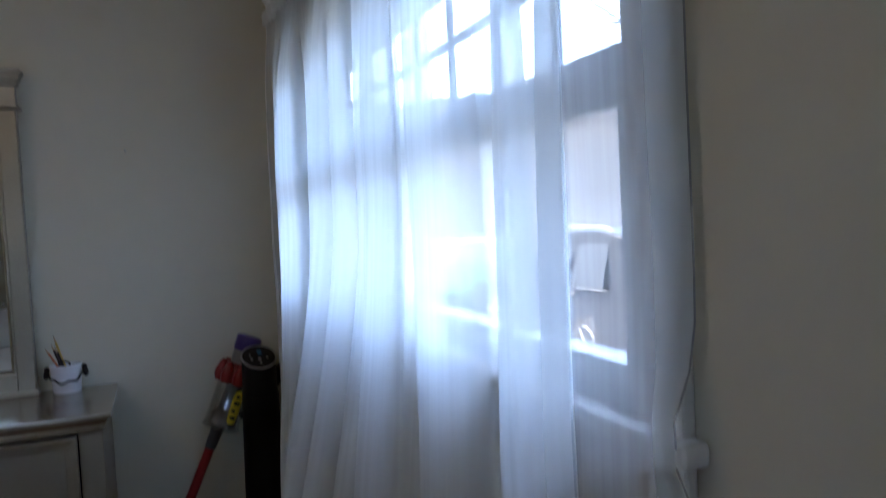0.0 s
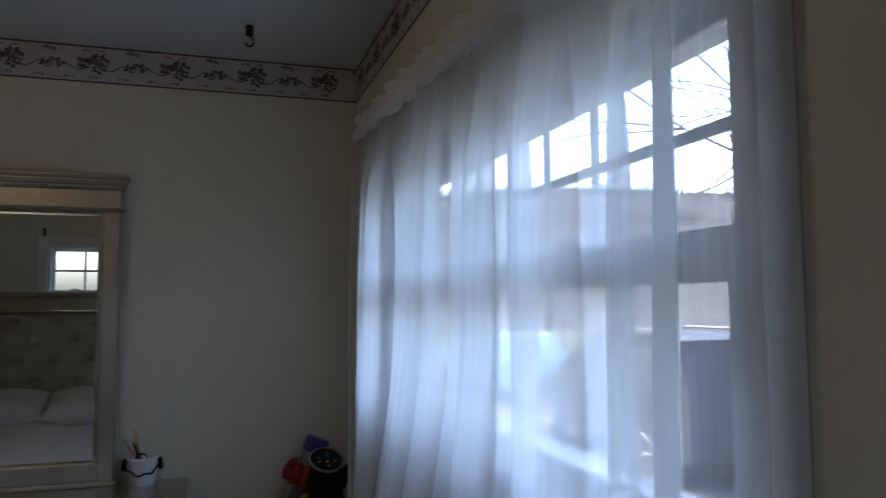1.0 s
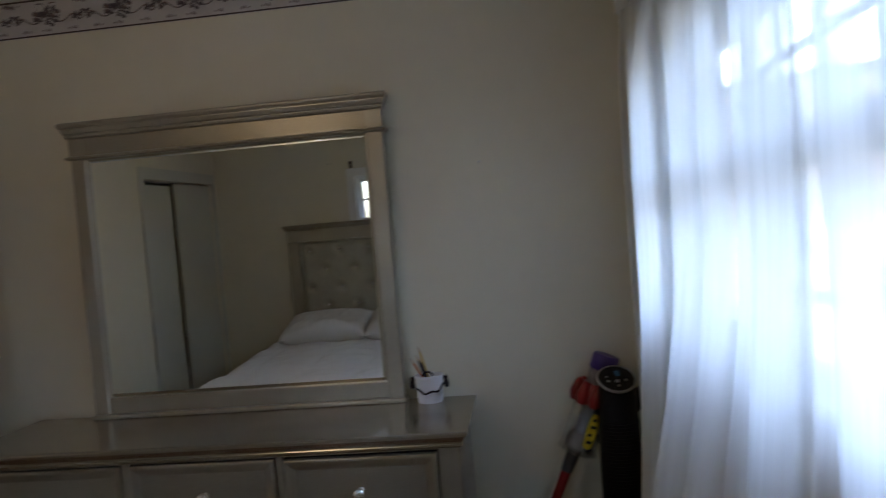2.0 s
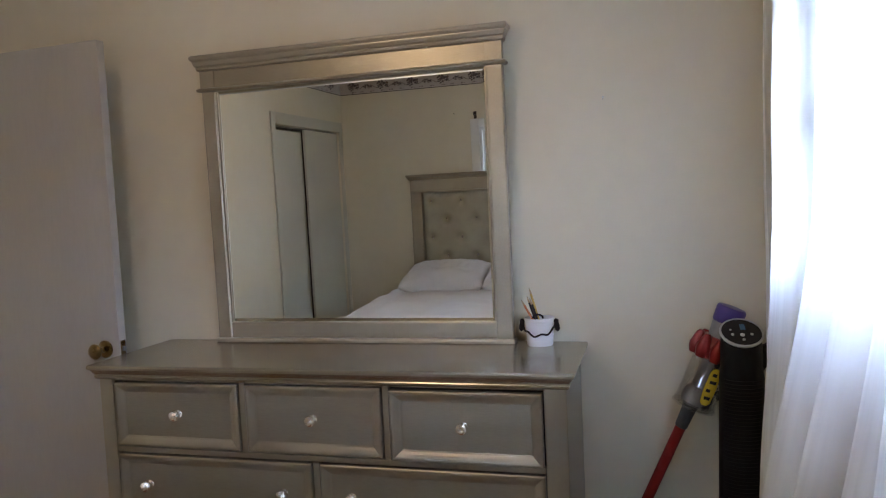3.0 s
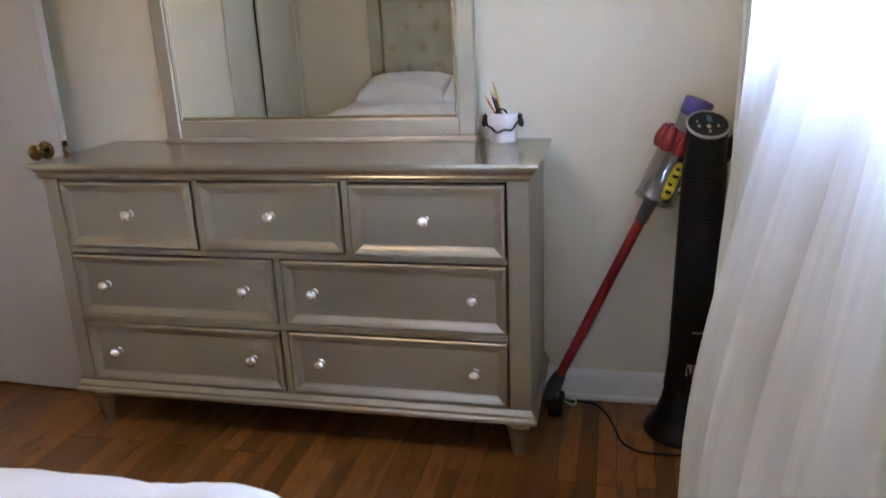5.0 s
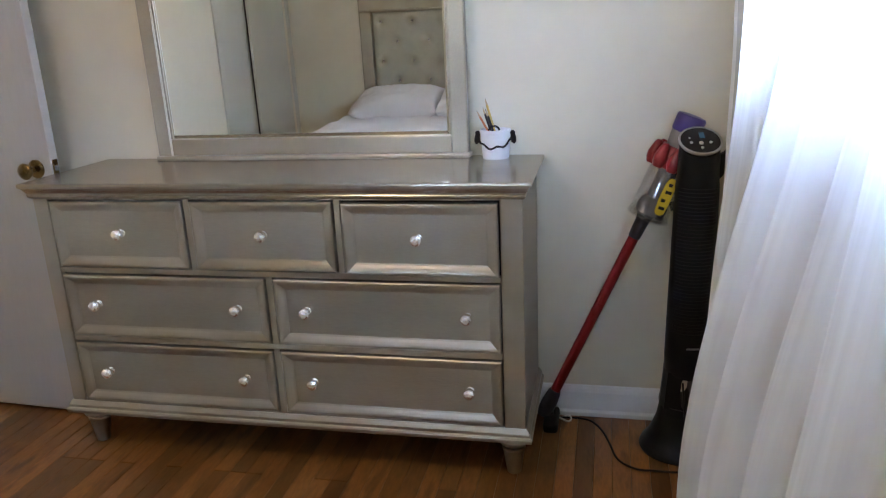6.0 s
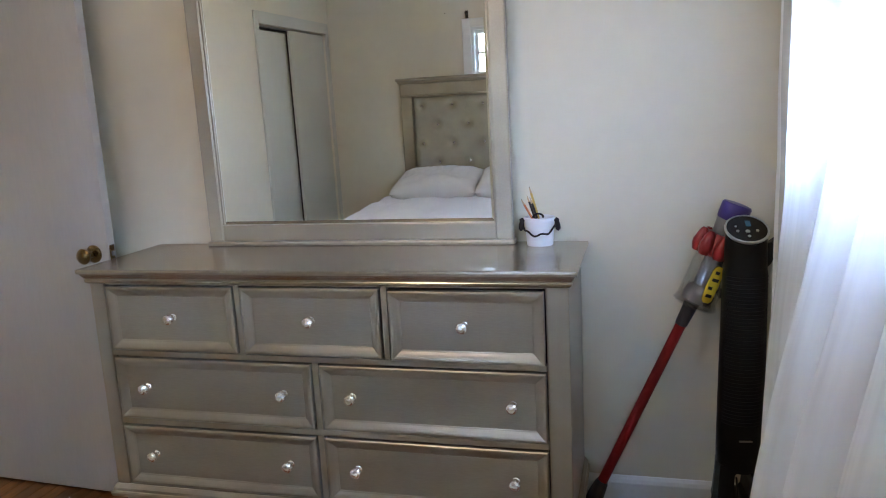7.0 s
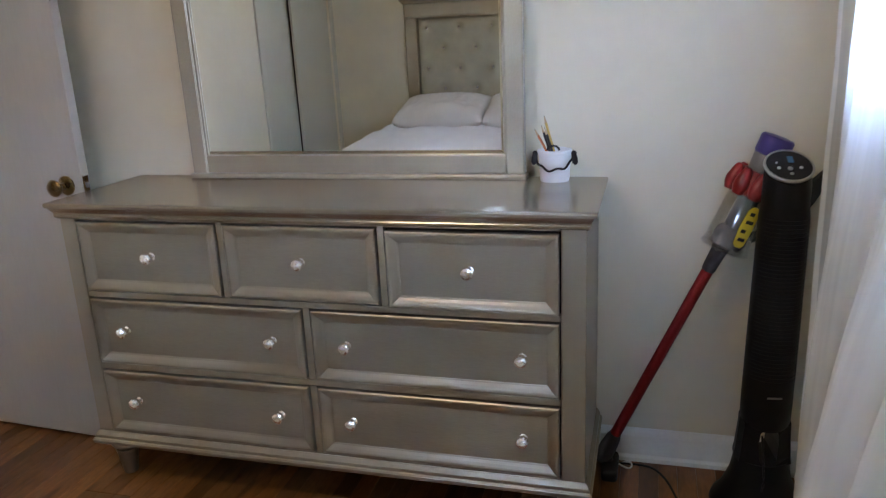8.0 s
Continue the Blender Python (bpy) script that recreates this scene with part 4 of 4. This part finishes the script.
def quilt(u, v):
    """The duvet: flat on top, rolling over both sides and the foot."""
    hw, y0, y1, top = 0.69, BY0 + 0.10, BY1 + 0.01, 0.632
    s, t = (u - 0.5) * 2 * (hw + 0.30), v * (y1 - y0 + 0.32)
    r = 0.12
    x, dz = abs(s), 0.0
    if x > hw:
        e = x - hw
        a = min(e / r, 1.45)
        x = hw + r * math.sin(a)
        dz += r * (1 - math.cos(a)) + max(0, e - 1.45 * r)
        x += 0.03 * max(0, e - 0.1)
    y = y0 + t
    if y > y1:
        e = y - y1
        a = min(e / r, 1.45)
        y = y1 + r * math.sin(a)
        dz = max(dz, r * (1 - math.cos(a)) + max(0, e - 1.45 * r)) + 0.25 * min(dz, 0.1)
    puff = 0.022 * abs(math.sin(math.pi * (s / 0.38 + 0.5))) ** 0.5 * abs(math.sin(math.pi * (t / 0.42))) ** 0.5
    wr = 0.012 * noise.noise((s * 3, t * 3, 1)) + 0.008 * noise.noise((s * 8, t * 11, 4)) + 0.004 * noise.noise((s * 19, t * 23, 9))
    sag = 0.03 * noise.noise((s * 1.1, t * 1.2, 7))
    return (math.copysign(x + (puff + wr) * 0.8 * min(1, dz / 0.08), s), y + 0.6 * puff * min(1, dz / 0.09), top - dz + puff + wr + sag)


dv = thing("duvet", pose(BC, 0, 0), "puffy white quilted duvet spread over the bed", "duvet")
part("cover", sheet(bmesh.new(), quilt, 110, 110), M_DUVET, dv, "", True)
for s0 in (-0.57, -0.19, 0.19, 0.57):
    u0 = 0.5 + s0 / 1.98
    part("stitched_seam", tube(bmesh.new(), [Vector(quilt(u0, k / 60)) - Vector((0, 0, 0.0015)) for k in range(3, 60)], 0.0028, 6), M_PILLOW, dv, "", True)
QL = BY1 + 0.01 - (BY0 + 0.10) + 0.32
for t0 in (0.42, 0.84, 1.26, 1.68):
    part("stitched_seam", tube(bmesh.new(), [Vector(quilt(k / 60, t0 / QL)) - Vector((0, 0, 0.0015)) for k in range(8, 53)], 0.0028, 6), M_PILLOW, dv, "", True)


def pillow(x, y, z, w, d, h, rx, rz, seed):
    p = thing("pillow", pose(x, y, z, rx, 0, rz), "plump white cotton pillow leaning on the headboard", "pillow", "bed pillows")

    def fn(side):
        def f(u, v):
            a, b = u * 2 - 1, v * 2 - 1
            e = (max(0, 1 - abs(a) ** 2.6) * max(0, 1 - abs(b) ** 2.6)) ** 0.36
            return (a * w / 2 * (1 - 0.05 * (1 - b * b)), b * d / 2 * (1 - 0.07 * (1 - a * a)), side * h / 2 * e + (0.016 * noise.noise((a * 2.5 + seed, b * 2.5, side)) + 0.007 * noise.noise((a * 9 + seed, b * 5, side + 3))) * e)
        return f
    bm = sheet(bmesh.new(), fn(1), 48, 32)
    sheet(bm, fn(-1), 48, 32)
    bmesh.ops.remove_doubles(bm, verts=bm.verts, dist=0.0006)
    part("case", bm, M_PILLOW, p, "", True)


pillow(BC - 0.325, YF + 0.37, 0.742, 0.70, 0.47, 0.22, -14, 1, 1)
pillow(BC + 0.345, YF + 0.37, 0.742, 0.68, 0.47, 0.23, -14, -2, 5)

rugt = thing("rug", pose(-1.0, -1.9, 0), "flat beige woven rug under the bed", "rug")
part("pile", B(-1.05, 1.25, -1.3, 1.085, 0.0005, 0.009, bevel=0.003), M_RUG, rugt)

# ---- cordless vacuum cleaner leaning in the corner ----
A, T = Vector((0.022, -0.082, 0.083)), Vector((0.306, -0.085, 0.715))
va = thing("vacuum_cleaner", pose(0.02, -0.085, 0), "cordless stick vacuum with a red tube leaning on the wall", "vacuum cleaner")
O = Vector((0.02, -0.085, 0))
D = (T - A).normalized()
part("tube", rod(bmesh.new(), A - O, T - O, 0.0165, 0.0165, 20), M_RED, va, "red anodised metal tube", True)
part("lower_collar", lathe(bmesh.new(), [(0.021, -0.055), (0.026, -0.04), (0.027, 0.0), (0.022, 0.04), (0.018, 0.05)], 18, along(A - O, T - O)), M_GREY, va, "grey plastic collar", True)
fh = part("floor_head", B(-0.016, 0.034, -0.075, 0.06, 0.0, 0.038, bevel=0.012, seg=3), M_BLACKM, va, "dark floor head", True)
part("swivel", rod(bmesh.new(), (0.002, 0.0, 0.03), A - O - D * 0.03, 0.018, 0.02, 14), M_GREY, va, "", True)
up = along(T - O, T - O + D)
part("upper_collar", lathe(bmesh.new(), [(0.017, -0.045), (0.0195, -0.04), (0.021, 0.0), (0.023, 0.03), (0.026, 0.036)], 20, up), M_GREY, va, "grey plastic wand socket", True)
D2 = Vector((0.365, 0, 0.931))
RT = Vector((D2.z, 0, -D2.x))
c0 = T - O + D * 0.035 + RT * 0.008
cy = Matrix(((RT.x, 0, D2.x, c0.x), (RT.y, 1, D2.y, c0.y), (RT.z, 0, D2.z, c0.z), (0, 0, 0, 1)))
part("bin", lathe(bmesh.new(), [(0.061, 0.0), (0.0635, 0.004), (0.0635, 0.012), (0.061, 0.016), (0.058, 0.165), (0.055, 0.165), (0.058, 0.010), (0.001, 0.006)], 28, cy), M_BIN, va, "clear plastic dust bin", True)
part("bin_lid", lathe(bmesh.new(), [(0.02, -0.005), (0.064, -0.004), (0.068, 0.0), (0.064, 0.004)], 28, cy), M_BIN, va, "grey hinged bin lid", True)
part("dust", lathe(bmesh.new(), [(0.044, 0.010), (0.048, 0.03), (0.042, 0.05), (0.030, 0.062)], 14, cy), M_DARKDUST, va, "grey dust in the bin", True)
part("shroud", lathe(bmesh.new(), [(0.026, 0.06), (0.029, 0.07), (0.029, 0.165)], 20, cy), M_GREY, va, "", True)
red = part("cyclone_mount", lathe(bmesh.new(), [(0.056, 0.160), (0.060, 0.168), (0.058, 0.20), (0.046, 0.228)], 20, cy), M_REDP, va, "red plastic cyclone housing", True)
for k in range(8):
    a = k * math.pi / 4
    part("cyclone", lathe(bmesh.new(), [(0.014, 0.158), (0.021, 0.176), (0.022, 0.190), (0.013, 0.224), (0.007, 0.232)], 10, cy @ pose(0.058 * math.cos(a), 0.058 * math.sin(a), 0)), M_REDP, red, "", True)
part("motor_housing", lathe(bmesh.new(), [(0.034, 0.22), (0.038, 0.235), (0.040, 0.275)], 24, cy), M_STEEL, va, "", True)
part("filter_cap", lathe(bmesh.new(), [(0.040, 0.2755), (0.043, 0.280), (0.044, 0.322), (0.040, 0.328), (0.026, 0.330)], 28, cy), M_PURPLE, va, "purple filter cap", True)
part("handle", tube(bmesh.new(), [cy @ Vector(p) for p in ((0.03, 0.0, 0.25), (0.085, 0.0, 0.24), (0.115, 0.0, 0.18), (0.105, 0.0, 0.10), (0.05, 0.0, 0.05))], 0.014, 10), M_GREY, va, "", True)
st = part("sticker", loft(bmesh.new(), [[cy @ Vector((0.0635 * math.cos(a), 0.0635 * math.sin(a), z)) for a in [-1.27 + h * (i / 4 - 1) for i in range(9)]] for z, h in ((0.026, 0.12), (0.034, 0.25), (0.075, 0.30), (0.125, 0.27), (0.138, 0.2), (0.143, 0.1))], False, False, False), M_YELLOW, va, "yellow sticker with black marks", True)
for z, a0, a1 in ((0.044, -1.42, -1.12), (0.068, -1.45, -1.25), (0.095, -1.42, -1.10), (0.118, -1.40, -1.2)):
    part("print_bar", loft(bmesh.new(), [[cy @ Vector((0.0643 * math.cos(a), 0.0643 * math.sin(a), zz)) for a in (a0, (a0 + a1) / 2, a1)] for zz in (z, z + 0.010)], False, False, False), M_INK, st)

# ---- tower fan ----
fan = thing("tower_fan", pose(0.449, -0.180, 0, 0, 0.7, 8), "slim black tower fan with a round control panel", "tower fan")


def oval(w, d, z, n=28, ty=0.0):
    return [(w * math.cos(2 * math.pi * i / n), d * math.sin(2 * math.pi * i / n) + ty, z) for i in range(n)]


part("base", loft(bmesh.new(), [oval(0.128, 0.118, 0.0, 36), oval(0.132, 0.122, 0.008, 36), oval(0.127, 0.117, 0.022, 36), oval(0.112, 0.103, 0.040, 36), oval(0.097, 0.090, 0.070, 36), oval(0.082, 0.077, 0.11, 36), oval(0.073, 0.068, 0.162, 36)]), M_BLACK, fan, "round flared base", True)
for s in (-1, 1):
    bm = bmesh.new()
    loft(bm, [[(s * a, -d, z), (s * b, -0.6 * d, z), (s * (b + 0.006), 0, z), (s * b, 0.6 * d, z), (s * a, d, z)] for z, a, b, d in ((0.158, 0.012, 0.070, 0.064), (0.180, 0.023, 0.067, 0.060), (0.225, 0.026, 0.064, 0.056), (0.255, 0.024, 0.062, 0.056), (0.280, 0.014, 0.061, 0.058))])
    part("neck", bm, M_BLACK, fan)
prof = [(0.262, 0.060, 0.058), (0.275, 0.066, 0.064), (0.33, 0.067, 0.065), (0.55, 0.0655, 0.064), (0.86, 0.062, 0.060), (0.89, 0.0585, 0.058), (0.93, 0.0585, 0.058)]
bm = bmesh.new()
rings = [oval(w, d, z, 36) for z, w, d in prof]
sl = [(x, y, 0.985 + 0.62 * y) for x, y, _ in oval(0.056, 0.056, 0, 36)]
loft(bm, rings + [sl])
part("column", bm, M_BLACK, fan, "", True)
tip = Matrix.Translation((0, 0, 0.986)) @ Matrix.Rotation(math.atan(0.62), 4, "X")
part("chrome_ring", lathe(bmesh.new(), [(0.058, -0.003), (0.0615, 0.002), (0.0605, 0.007), (0.056, 0.008), (0.054, 0.0)], 36, tip), M_SILVERP, fan, "silver trim ring", True)
cpn = part("control_panel", lathe(bmesh.new(), [(0.0555, 0.0), (0.0555, 0.006), (0.0005, 0.0062)], 36, tip), M_BLACKM, fan, "dark round control panel", True)
bm = bmesh.new()
box(bm, 0.000, 0.014, 0.010, 0.034, 0.0064, 0.0074)
bmesh.ops.transform(bm, matrix=tip, verts=bm.verts)
part("display", bm, M_LCD, cpn, "small blue display")
for x, y, r in ((-0.027, -0.010, 0.0045), (0.0, -0.012, 0.0065), (0.027, -0.010, 0.0045), (0.0, -0.032, 0.0045), (-0.029, 0.010, 0.003)):
    bm = lathe(bmesh.new(), [(r, 0.006), (r, 0.0082), (r * 0.6, 0.0088)], 14, tip @ pose(x, y, 0))
    part("button", bm, M_SILVERP, cpn)
for k in range(42):
    z = 0.415 + 0.0108 * k
    w = 0.0665 - 0.0055 * (z - 0.33) / 0.55
    bm = bmesh.new()
    loft(bm, [[((w + o) * math.cos(a), (w - 0.0015 + o) * math.sin(a), zz) for a in [math.pi * (1.14 + 0.72 * i / 12) for i in range(13)]] for o, zz in ((-0.003, z - 0.0016), (0.0028, z - 0.0012), (0.0028, z + 0.0012), (-0.003, z + 0.0016))], False, False, False)
    part("grille_slat", bm, M_BLACK, fan)
part("name_bar", B(-0.019, 0.019, -0.0683, -0.0665, 0.369, 0.374), M_STEEL, fan)
hb = bmesh.new()
loft(hb, [[(x, y - 0.011, z0), (x, y + 0.011, z0), (x, y + 0.011, z1), (x, y - 0.011, z1)] for x, y, z0, z1 in ((0.045, 0.030, 0.845, 0.935), (0.085, 0.055, 0.880, 0.945), (0.120, 0.075, 0.925, 0.968), (0.148, 0.090, 0.945, 0.975))])
part("carry_handle", hb, M_BLACKM, fan, "grey rear carrying handle")

# cable on the floor
cb = thing("power_cable", pose(0.2, -0.15, 0.0), "thin black power cable lying on the floor", "cable")
pts = [(0.03, -0.055, 0.006), (0.10, -0.045, 0.005), (0.16, -0.06, 0.005), (0.20, -0.12, 0.005), (0.225, -0.20, 0.005), (0.25, -0.29, 0.005), (0.30, -0.335, 0.005), (0.36, -0.34, 0.005), (0.44, -0.335, 0.005), (0.475, -0.30, 0.005)]
part("flex", tube(bmesh.new(), [p - Vector((0.2, -0.15, 0)) for p in spline(pts, 6)], 0.0035, 7), M_BLACKM, cb, "", True)
part("tie_ring", tube(bmesh.new(), [(0.02 * math.cos(a) - 0.125, 0.016 * math.sin(a) + 0.092, 0.008 + 0.004 * math.sin(2 * a)) for a in [0.33 * i for i in range(20)]], 0.003, 6), M_WHITE, cb, "white tie", True)
part("cable_loop", tube(bmesh.new(), [p + Vector((0.226, -0.105, 0)) for p in spline([(0.012, 0.02, 0.045), (0.022, -0.012, 0.12), (0.012, 0.0, 0.262)], 6)], 0.003, 7), M_BLACKM, cb, "", True)

# small wall and ceiling items
hk = thing("ceiling_hook", pose(0.174, -0.345, ZC), "dark metal swag hook screwed into the ceiling", "ceiling hook")
part("plate", lathe(bmesh.new(), [(0.014, 0.0), (0.014, -0.004), (0.006, -0.008)], 14), M_DARKHOOK, hk, "", True)
part("shank", B(-0.012, 0.012, -0.003, 0.003, -0.034, -0.007, bevel=0.002), M_DARKHOOK, hk)
part("hook", tube(bmesh.new(), [(0, 0, -0.034)] + [(0.014 * math.sin(a) , 0, -0.052 + 0.016 * math.cos(a)) for a in [0.3 + 0.35 * i for i in range(13)]], 0.0032, 8), M_DARKHOOK, hk, "", True)
nl = thing("wall_nail", pose(0.078, 0, 1.716), "small bright nail in the wall", "nail")
part("shaft", rod(bmesh.new(), (0, 0, 0), (0.001, -0.016, 0.004), 0.0015, 0.0013, 8), M_STEEL, nl)
part("head", lathe(bmesh.new(), [(0.0035, 0), (0.0035, 0.0012)], 10, along((0.001, -0.016, 0.004), (0.0011, -0.017, 0.0042))), M_CRYSTAL, nl)
n2 = thing("wall_nail", pose(-1.365, YF, 2.075), "small dark nail stuck in the cream wall", "nail")
part("shaft", rod(bmesh.new(), (0, 0, 0), (0, 0.018, 0.004), 0.003, 0.003, 8), M_DARKHOOK, n2)
cgl = thing("ceiling_light", pose(-0.915, -1.52, ZC), "round opal glass ceiling light, lit warm", "ceiling light")
part("pan", lathe(bmesh.new(), [(0.102, 0.0), (0.102, -0.018), (0.092, -0.022)], 32), M_BRASS, cgl, "brass pan", True)
part("shade", lathe(bmesh.new(), [(0.090, -0.022), (0.088, -0.034), (0.074, -0.056), (0.040, -0.068), (0.004, -0.072)], 32), M_LAMPG, cgl, "glowing opal glass bowl", True)
hl = thing("hall_light", pose(XL - 0.72, -0.75, ZC), "warm ceiling light in the hallway", "ceiling light")
part("shade", lathe(bmesh.new(), [(0.12, 0.0), (0.12, -0.03), (0.08, -0.07), (0.004, -0.085)], 24), M_LAMPG, hl, "", True)
lamp("hall_bulb", "POINT", HALL, (1.0, 0.72, 0.45), pose(XL - 0.72, -0.75, ZC - 0.16), 0.08)
lamp("ceiling_bulb", "POINT", CEILING, (1.0, 0.78, 0.55), pose(-0.915, -1.52, ZC - 0.19), 0.17)

# ---- oak strip floor ----
fl = thing("floor", pose(0, 0, 0), "dark brown oak strip floor with worn varnish", "floor", kind="structure")
rf = random.Random(11)
LENS = [0.52, 0.78, 1.05, 1.35, 1.6]


def strip_mesh(L):
    g, h = 0.0004, 0.0009
    w = OAK
    bm = bmesh.new()
    loft(bm, [[(g, g, -0.012), (w - g, g, -0.012), (w - g, L - g, -0.012), (g, L - g, -0.012)], [(g, g, -h), (w - g, g, -h), (w - g, L - g, -h), (g, L - g, -h)], [(g + h, g + h, 0), (w - g - h, g + h, 0), (w - g - h, L - g - h, 0), (g + h, L - g - h, 0)]], False, True)
    return finish("plank", bm, M_OAKS)


STRIPS = {L: strip_mesh(L) for L in LENS}
rest = bmesh.new()
x = XL
count = 0
while x < XR - 0.001:
    y = 0.0
    while y > YF:
        L = rf.choice(LENS)
        near = y > -1.6 and x > -2.3
        if near and count < 300:
            piece("plank", STRIPS[L], fl, pose(x, y - L, 0))
            count += 1
        else:
            y1, y0 = y, max(YF - 0.1, y - L)
            xx = min(x + OAK, XR)
            g = 0.0005
            vs = [rest.verts.new(p) for p in ((x + g, y0 + g, 0), (xx - g, y0 + g, 0), (xx - g, y1 - g, 0), (x + g, y1 - g, 0))]
            rest.faces.new(vs)
        y -= L
    x += OAK
tagged(part("planks", rest, M_OAKJ, fl), kind="stuff")
